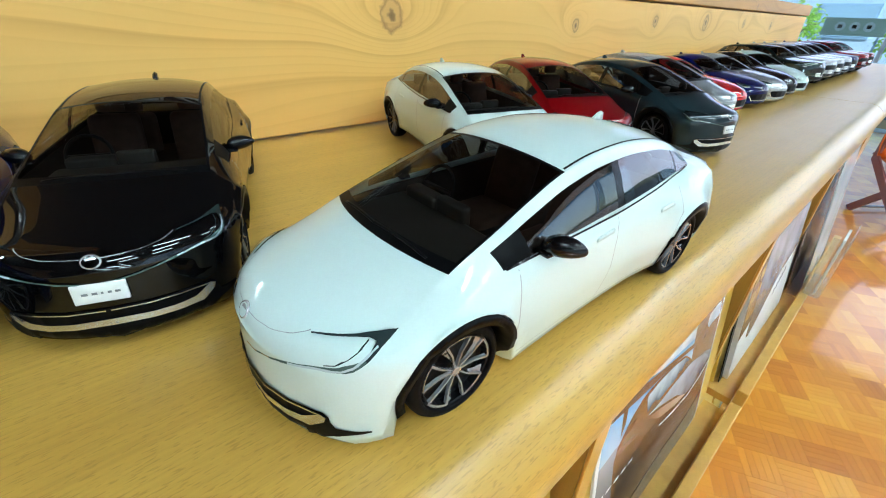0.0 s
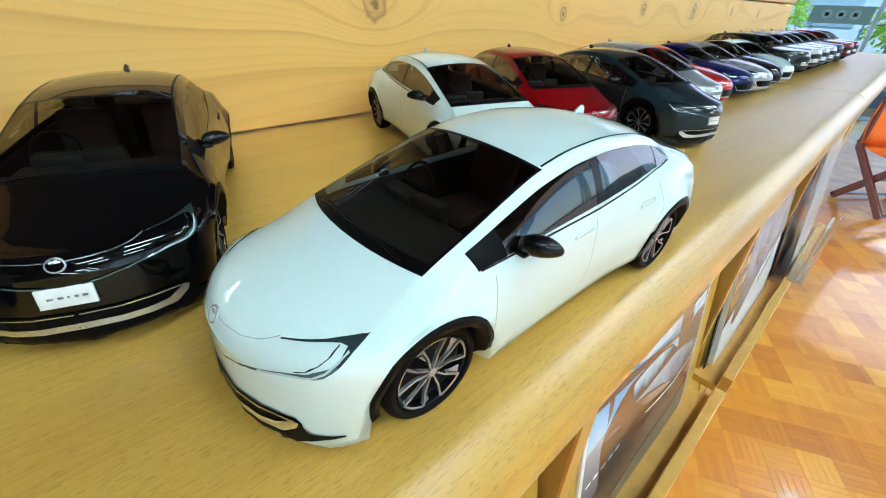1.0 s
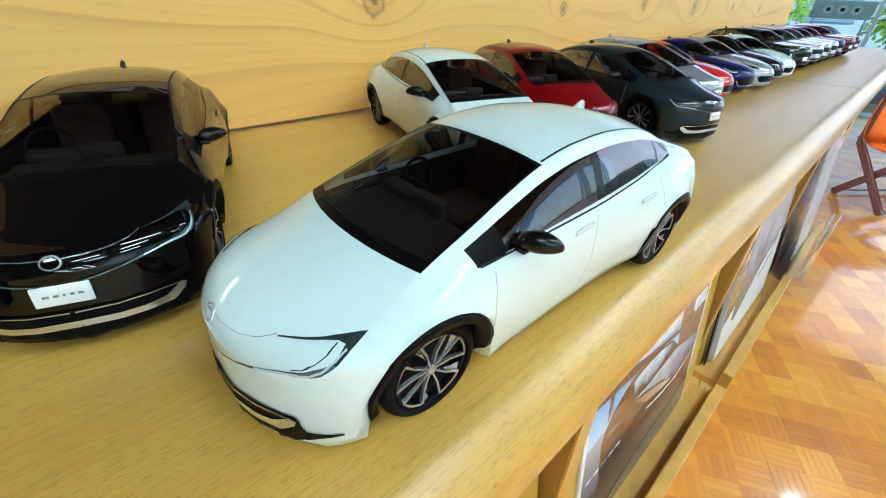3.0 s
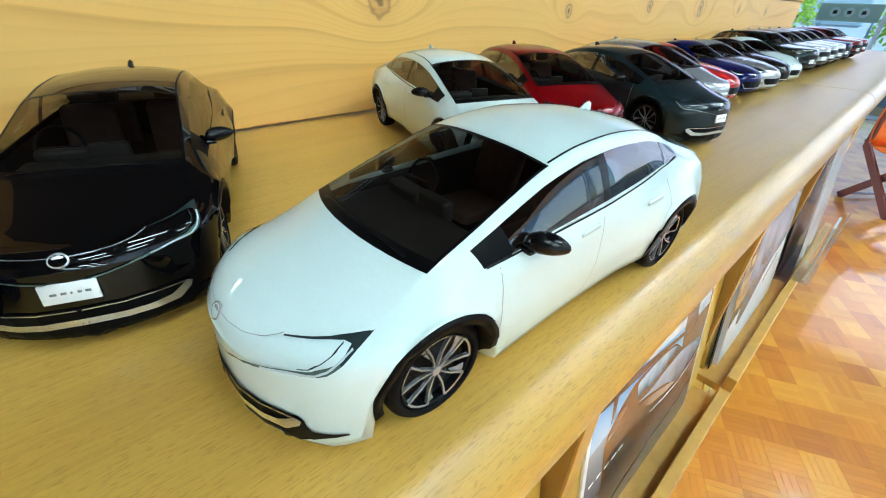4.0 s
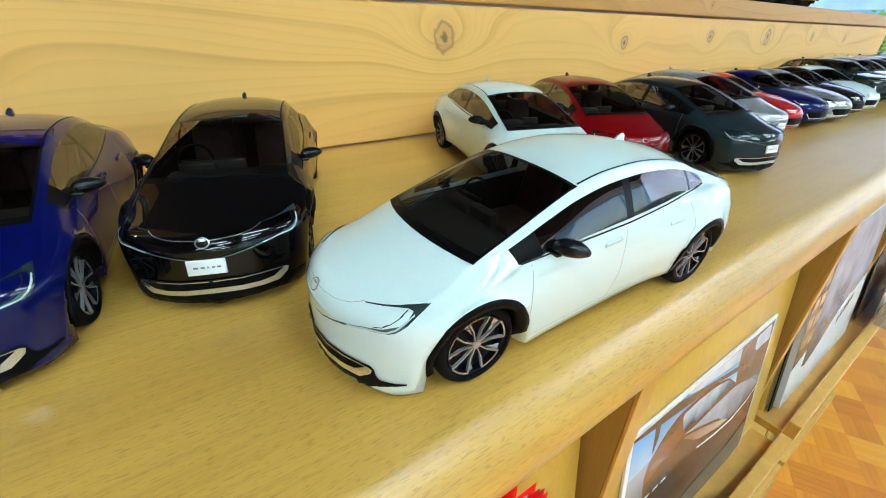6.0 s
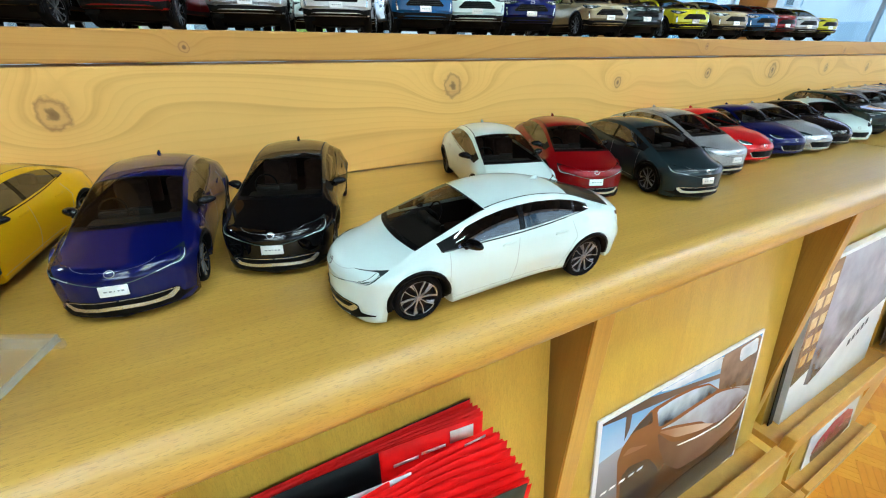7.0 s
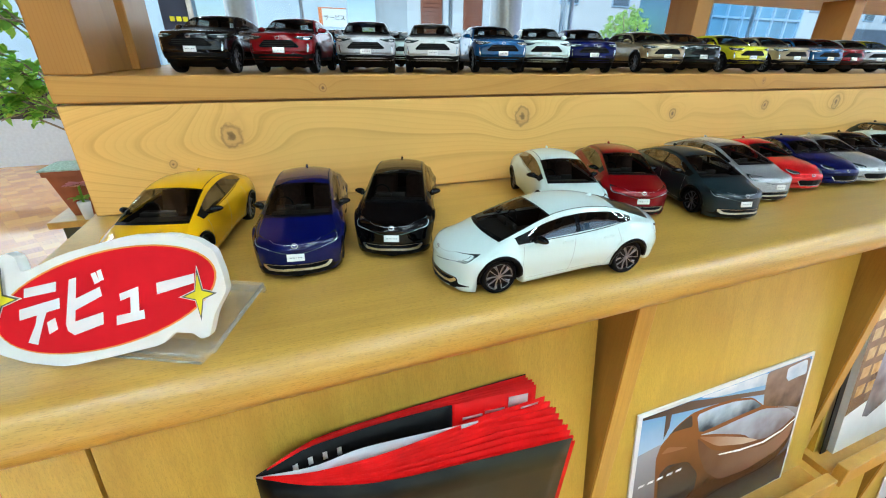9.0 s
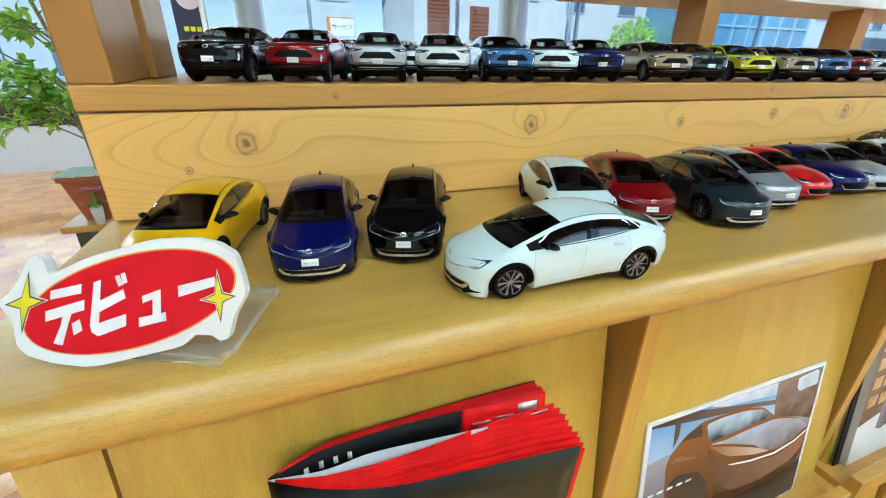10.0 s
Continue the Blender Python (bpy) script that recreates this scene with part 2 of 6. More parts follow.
PAINTS = {
    "white": paint("paint_white", (0.65, 0.77, 0.745), 0.03),
    "black": paint("paint_black", (0.002, 0.002, 0.0025), 0.0, coat=0.9),
    "blue": paint("paint_blue", (0.0008, 0.0035, 0.060), 0.0, coat=1.0),
    "yellow": paint("paint_yellow", (0.74, 0.385, 0.0015), 0.05),
    "red": paint("paint_dark_red", (0.20, 0.002, 0.004), 0.2, coat=0.8),
    "grey": paint("paint_slate", (0.014, 0.026, 0.032), 0.2, coat=0.8),
    "silver": paint("paint_silver", (0.42, 0.43, 0.45), 0.9),
    "scarlet": paint("paint_scarlet", (0.62, 0.01, 0.012), 0.1),
    "navy": paint("paint_navy", (0.003, 0.006, 0.07), 0.2, coat=0.45),
    "sky": paint("paint_sky_blue", (0.010, 0.085, 0.23), 0.3),
    "beige": paint("paint_beige", (0.30, 0.235, 0.13), 0.4),
    "lime": paint("paint_lime_yellow", (0.55, 0.52, 0.01), 0.3),
    "green": paint("paint_dark_green", (0.01, 0.02, 0.018), 0.4),
    "pearl": paint("paint_pearl", (0.66, 0.66, 0.65), 0.3),
}


# ---- mesh helpers ----
def part(name, bm, material, parent=None, label="", smooth=True):
    me = bpy.data.meshes.new(name)
    bm.normal_update()
    bm.to_mesh(me)
    bm.free()
    for m in (material if isinstance(material, (list, tuple)) else [material]):
        me.materials.append(m)
    if smooth:
        for p in me.polygons:
            p.use_smooth = True
    ob = new(name, me)
    if parent is not None:
        ob.parent = parent
    if label:
        ob["label"] = label
    return ob


def box(bm, x0, x1, y0, y1, z0, z1, bevel=0.0, seg=2):
    r = bmesh.ops.create_cube(bm, size=1.0)
    vs = r["verts"]
    for v in vs:
        v.co = Vector(((x0 + x1) / 2 + v.co.x * (x1 - x0), (y0 + y1) / 2 + v.co.y * (y1 - y0), (z0 + z1) / 2 + v.co.z * (z1 - z0)))
    if bevel:
        es = list({e for v in vs for e in v.link_edges})
        bmesh.ops.bevel(bm, geom=es, offset=bevel, segments=seg, affect="EDGES", profile=0.5)
    return bm


def boxpart(name, dims, material, parent=None, bevel=0.0, label="", smooth=False):
    return part(name, box(bmesh.new(), *dims, bevel=bevel), material, parent, label, smooth)


def lathe(bm, profile, seg, axis="y", centre=(0, 0, 0)):
    """profile: (radius, along) pairs turned about an axis."""
    rings = []
    c = Vector(centre)
    for r, a in profile:
        ring = []
        for i in range(seg):
            w = 2 * math.pi * i / seg
            u, v = r * math.cos(w), r * math.sin(w)
            ring.append(bm.verts.new(c + (Vector((u, a, v)) if axis == "y" else Vector((u, v, a)))))
        rings.append(ring)
    for a, b in zip(rings, rings[1:]):
        for i in range(seg):
            j = (i + 1) % seg
            bm.faces.new((a[i], a[j], b[j], b[i]))
    return rings


def prism(bm, pts, y0, y1):
    """A flat outline in x and z, given a thickness along y."""
    a = [bm.verts.new((x, y0, z)) for x, z in pts]
    b = [bm.verts.new((x, y1, z)) for x, z in pts]
    n = len(pts)
    bm.faces.new(a)
    bm.faces.new(b[::-1])
    for i in range(n):
        j = (i + 1) % n
        bm.faces.new((a[i], b[i], b[j], a[j]))
    bmesh.ops.recalc_face_normals(bm, faces=bm.faces[:])
    return bm


def smooth_curve(table):
    """A smooth monotone-friendly curve through (x, value) pairs."""
    xs = np.array([a for a, _ in table], float)
    ys = np.array([b for _, b in table], float)
    h = np.diff(xs)
    d = np.diff(ys) / h
    m = np.zeros(len(xs))
    m[1:-1] = [0 if a * b <= 0 else 2 * a * b / (a + b) for a, b in zip(d, d[1:])]
    m[0], m[-1] = d[0], d[-1]

    def f(x):
        x = min(max(x, xs[0]), xs[-1])
        i = min(int(np.searchsorted(xs, x, side="right")) - 1, len(h) - 1)
        u = (x - xs[i]) / h[i]
        return float((2 * u ** 3 - 3 * u ** 2 + 1) * ys[i] + (u ** 3 - 2 * u ** 2 + u) * h[i] * m[i] + (3 * u ** 2 - 2 * u ** 3) * ys[i + 1] + (u ** 3 - u ** 2) * h[i] * m[i + 1])
    return f


# ---- model cars ----
# A car is drawn at full size with its nose at x = 0 and its tail at x = length, then shrunk to 1:30.
HATCH = dict(
    length=4.6, axles=(0.945, 3.695), wheel=0.343, arch=0.432, track=0.76, tyre_w=0.20,
    top=[(0, .66), (.03, .725), (.08, .77), (.16, .80), (.3, .84), (.55, .915), (.82, 1.0), (1.2, 1.14), (1.55, 1.275), (1.87, 1.38), (2.2, 1.44), (2.6, 1.46), (3.0, 1.445), (3.4, 1.38), (3.8, 1.27), (4.15, 1.145), (4.38, 1.075), (4.48, 1.035), (4.56, .93), (4.6, .82)],
    rail_w=[(0, .60), (.04, .67), (.12, .70), (.5, .71), (.82, .67), (1.2, .645), (1.9, .59), (2.4, .57), (3.0, .555), (3.5, .53), (3.9, .52), (4.3, .58), (4.6, .58)],
    rail_z=[(0, .62), (.04, .70), (.12, .755), (.3, .785), (.55, .855), (.82, .965), (1.2, 1.10), (1.55, 1.22), (1.9, 1.325), (2.3, 1.39), (2.65, 1.405), (3.1, 1.37), (3.5, 1.28), (3.85, 1.155), (4.15, 1.07), (4.4, 1.0), (4.5, .97), (4.6, .76)],
    belt_w=[(0, .655), (.04, .742), (.12, .785), (.5, .812), (1.0, .795), (1.6, .79), (2.4, .775), (3.0, .74), (3.5, .69), (3.9, .66), (4.3, .66), (4.6, .62)],
    belt_z=[(0, .56), (.04, .64), (.12, .70), (.3, .735), (.55, .80), (.82, .88), (1.15, .925), (1.6, .94), (2.4, .975), (3.0, 1.01), (3.5, 1.055), (3.8, 1.07), (4.1, 1.03), (4.4, .965), (4.6, .70)],
    max_w=[(0, .70), (.06, .785), (.2, .845), (.5, .88), (.9, .89), (1.5, .862), (2.2, .845), (2.8, .856), (3.3, .885), (3.7, .893), (4.2, .86), (4.45, .80), (4.6, .70)],
    bow=[(0, .44), (.4, .34), (.82, .24), (1.2, .2), (1.9, .12), (2.4, .07), (2.9, 0), (3.6, -.06), (4.2, -.2), (4.6, -.30)],
    sill=[(0, .15), (.05, .10), (.2, .10), (.42, .165), (1.2, .165), (1.6, .18), (2.2, .215), (2.7, .255), (3.1, .275), (3.6, .26), (4.0, .24), (4.5, .26), (4.6, .34)],
    screen=(.82, 1.92), rear=(3.42, 4.30), side=(1.10, 3.78), pillars=((1.10, 1.36), (2.40, 2.50), (3.44, 3.48)), spokes=10,
    seats=((1.95, .38), (1.95, -.38), (2.62, .38, -.13), (2.62, -.38, -.13)), dash=(.72, 1.52, .985), mirror=(1.53, .955), fin=3.15)
COUPE = dict(
    length=4.265, axles=(0.84, 3.415), wheel=0.325, arch=0.365, track=0.79, tyre_w=0.21,
    top=[(0, .52), (.05, .60), (.15, .66), (.4, .745), (.8, .82), (1.15, .87), (1.35, .895), (1.7, 1.05), (2.0, 1.185), (2.25, 1.265), (2.5, 1.30), (2.75, 1.29), (3.1, 1.22), (3.5, 1.085), (3.85, .985), (4.05, .985), (4.15, .97), (4.22, .85), (4.265, .7)],
    rail_w=[(0, .60), (.15, .68), (.5, .70), (1.3, .70), (1.7, .64), (2.1, .57), (2.6, .545), (3.1, .55), (3.6, .60), (4.0, .64), (4.265, .60)],
    rail_z=[(0, .48), (.15, .62), (.4, .71), (.8, .80), (1.3, .86), (1.7, 1.0), (2.05, 1.14), (2.3, 1.205), (2.55, 1.235), (2.8, 1.215), (3.15, 1.13), (3.5, 1.01), (3.85, .94), (4.1, .93), (4.265, .66)],
    belt_w=[(0, .64), (.15, .76), (.5, .82), (1.3, .80), (2.2, .78), (2.9, .76), (3.4, .79), (3.9, .78), (4.265, .66)],
    belt_z=[(0, .44), (.15, .58), (.4, .68), (.8, .775), (1.3, .82), (2.0, .86), (2.7, .90), (3.2, .925), (3.6, .93), (4.0, .90), (4.265, .6)],
    max_w=[(0, .66), (.06, .77), (.2, .84), (.5, .88), (.85, .885), (1.6, .85), (2.4, .85), (3.1, .885), (3.5, .89), (3.9, .86), (4.15, .78), (4.265, .68)],
    bow=[(0, .40), (.4, .30), (1.3, .16), (2.05, .10), (2.5, .04), (2.9, 0), (3.5, -.1), (4.265, -.26)],
    sill=[(0, .2), (.05, .14), (.3, .13), (1.6, .15), (2.8, .16), (3.9, .18), (4.2, .26), (4.265, .32)],
    screen=(1.33, 2.1), rear=(2.95, 3.62), side=(1.42, 3.25), pillars=((2.62, 2.70),), spokes=10,
    seats=((2.1, .36), (2.1, -.36)), dash=(1.45, 1.85, .86), mirror=(1.62, .87), fin=2.95)
CROSS = dict(
    length=4.18, axles=(0.82, 3.38), wheel=0.350, arch=0.40, track=0.79, tyre_w=0.22,
    top=[(0, .80), (.03, .93), (.09, 1.0), (.3, 1.035), (.7, 1.06), (1.0, 1.08), (1.13, 1.095), (1.4, 1.29), (1.62, 1.44), (1.85, 1.535), (2.1, 1.575), (2.5, 1.59), (3.0, 1.565), (3.5, 1.51), (3.75, 1.44), (3.95, 1.22), (4.08, 1.05), (4.14, .9), (4.18, .75)],
    rail_w=[(0, .68), (.09, .74), (.5, .77), (1.1, .73), (1.5, .635), (1.9, .575), (2.6, .56), (3.3, .54), (3.8, .54), (4.18, .60)],
    rail_z=[(0, .76), (.09, .975), (.3, 1.01), (.7, 1.035), (1.1, 1.07), (1.4, 1.25), (1.65, 1.41), (1.9, 1.50), (2.2, 1.53), (2.6, 1.54), (3.1, 1.515), (3.5, 1.44), (3.75, 1.34), (3.95, 1.14), (4.1, .98), (4.18, .7)],
    belt_w=[(0, .73), (.09, .82), (.5, .85), (1.1, .80), (2.0, .765), (3.0, .75), (3.6, .73), (4.18, .66)],
    belt_z=[(0, .70), (.09, .905), (.3, .945), (.7, .975), (1.1, 1.0), (1.6, 1.03), (2.4, 1.065), (3.0, 1.09), (3.5, 1.15), (3.8, 1.16), (4.0, 1.04), (4.18, .66)],
    max_w=[(0, .78), (.06, .84), (.2, .87), (.5, .885), (.82, .89), (1.6, .86), (2.4, .86), (3.1, .885), (3.4, .89), (3.85, .84), (4.1, .78), (4.18, .70)],
    bow=[(0, .22), (.4, .18), (1.1, .14), (1.8, .08), (2.5, .02), (3.3, -.04), (4.18, -.16)],
    sill=[(0, .42), (.05, .36), (.3, .36), (1.6, .33), (2.8, .33), (3.8, .34), (4.1, .40), (4.18, .46)],
    screen=(1.12, 1.82), rear=(3.68, 4.0), side=(1.25, 3.55), pillars=((2.13, 2.23), (3.02, 3.08)), spokes=10,
    seats=((1.95, .36), (1.95, -.36), (2.85, .36), (2.85, -.36)), dash=(1.2, 1.62, 1.04), mirror=(1.42, 1.09), fin=3.45)
for key in ("top", "rail_z"):
    CROSS[key] = [(x, z if z < 1.1 else 1.1 + (z - 1.1) * .82) for x, z in CROSS[key]]


def car_body(c):
    """The grid of the shell: for each station the points of one cross-section, from one sill over the roof to the other."""
    F = {k: smooth_curve(c[k]) for k in ("top", "rail_w", "rail_z", "belt_w", "belt_z", "max_w", "bow", "sill")}
    L = c["length"]
    st = sorted(set([0, .015, .04, .08, .13, .2] + [round(.28 + .07 * i, 3) for i in range(int((L - .45) / .07))] + [L - .14, L - .09, L - .05, L - .02, L]
                    + list(c["screen"]) + list(c["rear"]) + list(c["side"]) + [a for p in c["pillars"] for a in p]))
    keep = [st[0]]
    must = set(list(c["screen"]) + list(c["rear"]) + list(c["side"]) + [a for p in c["pillars"] for a in p] + [0, L])
    for s in st[1:]:
        if s - keep[-1] < .025 and s not in must and .25 < s < L - .2:
            continue
        keep.append(s)
    st = keep
    US = (0, .22, .44, .64, .8, .91, .97, 1.0)
    GS = (0, .12, .40, .70, .90, 1.0)
    rows = []
    for s in st:
        zt, wr, zr, wb, zb, wm, bw, sl = (F[k](s) for k in ("top", "rail_w", "rail_z", "belt_w", "belt_z", "max_w", "bow", "sill"))
        zb = min(zb, zr - .02)
        pts = [(wr * u, zt - (zt - zr) * u ** 2.3) for u in US]
        ro = (wr + .028, zr - .028 if zr - zb > .07 else zr - .4 * (zr - zb))
        for g in GS:
            bulge = .018 * math.sin(math.pi * g) * min(1, (zr - zb) / .2)
            pts.append((ro[0] + (wb - ro[0]) * g + bulge, ro[1] + (zb - ro[1]) * g))
        zm = min(.64, zb - .10)
        low = sl + .1
        for wgt, z in ((wb + (wm - wb) * .35, zb - min(.03, .2 * (zb - zm))), (wb + (wm - wb) * .72, zb + (zm - zb) * .45), (wm - .004, zm), (wm, zm - .25 * (zm - low)),
                       (wm - .012, zm - .55 * (zm - low)), (wm - .03, low + .04), (wm - .045, low - .04), (wm - .06, sl), (wm - .12, sl - .012)):
            pts.append((wgt, z))
        pts.append((0, sl - .012))
        rows.append([(s + bw * (abs(y) / .88) ** 2.2, y, z) for y, z in pts])
    # wheel openings
    for row in rows:
        for k in range(len(US) + len(GS), len(row) - 1):
            x, y, z = row[k]
            for ax in c["axles"]:
                d = c["arch"] ** 2 - (x - ax) ** 2
                if d > 0:
                    zc = c["wheel"] + math.sqrt(d)
                    if z < zc:
                        q = k - (len(row) - 10)
                        z = zc + .004 * max(0, 8 - q)
                        if k == len(row) - 2:
                            y -= .02
            row[k] = (x, y, z)
    return st, len(US), len(GS), rows


def shell(c):
    st, nu, ng, rows = car_body(c)
    n = len(rows[0])
    bm = bmesh.new()
    left = [[bm.verts.new(p) for p in r] for r in rows]
    right = [[left[i][k] if k in (0, n - 1) else bm.verts.new((p[0], -p[1], p[2])) for k, p in enumerate(r)] for i, r in enumerate(rows)]
    panes = {"windshield": [], "rear_window": [], "left_glass": [], "right_glass": []}
    holes = []
    for i in range(len(st) - 1):
        a, b = st[i], st[i + 1]
        for side, grid in (("left", left), ("right", right)):
            for k in range(n - 1):
                q = [grid[i][k], grid[i][k + 1], grid[i + 1][k + 1], grid[i + 1][k]]
                if len(set(q)) < 4:
                    q = list(dict.fromkeys(q))
                if side == "right":
                    q = q[::-1]
                where = None
                if k < nu - 1:
                    if c["screen"][0] - 1e-6 <= a and b <= c["screen"][1] + 1e-6:
                        where = "windshield"
                    if c["rear"][0] - 1e-6 <= a and b <= c["rear"][1] + 1e-6 and k < nu - 2:
                        where = "rear_window"
                if nu <= k < nu + ng - 2 and k > nu and c["side"][0] - 1e-6 <= a and b <= c["side"][1] + 1e-6:
                    h = min(grid[j][nu].co.z - grid[j][nu + ng - 1].co.z for j in (i, i + 1))
                    if h > .05:
                        where = side + "_glass"
                if where:
                    panes[where].append(([tuple(v.co) for v in q], a, b, k))
                else:
                    bm.faces.new(q)
    # nose and tail
    for row, flip in ((0, 1), (-1, 0)):
        fs = (1, .82, .6, .35, 0)
        grids = []
        for side, grid in ((1, left), (-1, right)):
            rings = [grid[row]]
            for f in fs[1:]:
                ring = []
                for k, v in enumerate(grid[row]):
                    x, y, z = v.co
                    bow = smooth_curve(c["bow"])(st[row])
                    yy = y * f
                    xx = st[row] + bow * (abs(yy) / .88) ** 2.2 - (.015 if flip else -.02) * (1 - f ** 2) * math.sin(math.pi * min(1, max(0, (z - .1) / .6)))
                    ring.append(bm.verts.new((xx, yy, z)))
                rings.append(ring)
            for r0, r1 in zip(rings, rings[1:]):
                for k in range(n - 1):
                    q = [r0[k], r1[k], r1[k + 1], r0[k + 1]]
                    if (side > 0) != bool(flip):
                        q = q[::-1]
                    q = list(dict.fromkeys(q))
                    if len(q) > 2:
                        try:
                            bm.faces.new(q)
                        except ValueError:
                            pass
    bmesh.ops.remove_doubles(bm, verts=bm.verts[:], dist=.0008)
    return bm, panes, rows


def pane_mesh(quads, inset=0.0):
    bm = bmesh.new()
    for q, *_ in quads:
        try:
            bm.faces.new([bm.verts.new(p) for p in dict.fromkeys(q)])
        except ValueError:
            pass
    bmesh.ops.remove_doubles(bm, verts=bm.verts[:], dist=.0008)
    return bm


def shrink(bm, c):
    """From full size, nose at zero, to 1:30 about the car's middle."""
    for v in bm.verts:
        v.co = Vector(((v.co.x - c["length"] / 2) * S, v.co.y * S, v.co.z * S))
    return bm


def resample(poly, step):
    out = []
    for (a, b), (c_, d) in zip(poly, poly[1:] + poly[:1]):
        n = max(1, int(math.hypot(c_ - a, d - b) / step))
        out += [(a + (c_ - a) * i / n, b + (d - b) * i / n) for i in range(n)]
    return out


THETA = math.radians(45)


def drape(tree, poly, axis, off, sign=1, step=.03, depth=.0):
    """An outline laid onto the shell along an axis: front (y, z), side (x, z) or top (x, y)."""
    bm = bmesh.new()
    f = bm.faces.new([bm.verts.new((a, b, 0)) for a, b in resample(poly, step)])
    bmesh.ops.triangulate(bm, faces=[f])
    for _ in range(3):
        es = [e for e in bm.edges if e.calc_length() > step * 1.6]
        if not es:
            break
        bmesh.ops.subdivide_edges(bm, edges=es, cuts=1)
        bmesh.ops.triangulate(bm, faces=[f for f in bm.faces if len(f.verts) > 3])
    bmesh.ops.beautify_fill(bm, faces=bm.faces[:], edges=bm.edges[:])
    bad = []
    for v in bm.verts:
        a, b = v.co.x, v.co.y
        if axis == "front":
            o, d = Vector((-3, a, b)), Vector((1, 0, 0))
        elif axis == "side":
            o, d = Vector((a, 3 * sign, b)), Vector((0, -sign, 0))
        elif axis == "diag":
            d = Vector((math.cos(THETA), -sign * math.sin(THETA), 0))
            o = Vector((a * math.sin(THETA), sign * a * math.cos(THETA), b)) - d * 4
        else:
            o, d = Vector((a, b, 3)), Vector((0, 0, -1))
        p, nrm, _, _ = tree.ray_cast(o, d)
        if p is None:
            bad.append(v)
            continue
        if nrm.dot(d) > 0:
            nrm = -nrm
        v.co = p + nrm * off
    if bad:
        bmesh.ops.delete(bm, geom=bad, context="VERTS")
    bmesh.ops.recalc_face_normals(bm, faces=bm.faces[:])
    if depth:
        bmesh.ops.solidify(bm, geom=bm.faces[:], thickness=-depth)
    return bm


def band(pts, w):
    """The outline of a strip of width w along a polyline."""
    up, dn = [], []
    for i, (x, y) in enumerate(pts):
        a, b = pts[max(0, i - 1)], pts[min(len(pts) - 1, i + 1)]
        dx, dy = b[0] - a[0], b[1] - a[1]
        l = math.hypot(dx, dy) or 1
        up.append((x - dy / l * w / 2, y + dx / l * w / 2))
        dn.append((x + dy / l * w / 2, y - dx / l * w / 2))
    return up + dn[::-1]


def arc_pts(cx, cz, r, a0, a1, n):
    return [(cx + r * math.cos(radians(a0 + (a1 - a0) * i / n)), cz + r * math.sin(radians(a0 + (a1 - a0) * i / n))) for i in range(n + 1)]


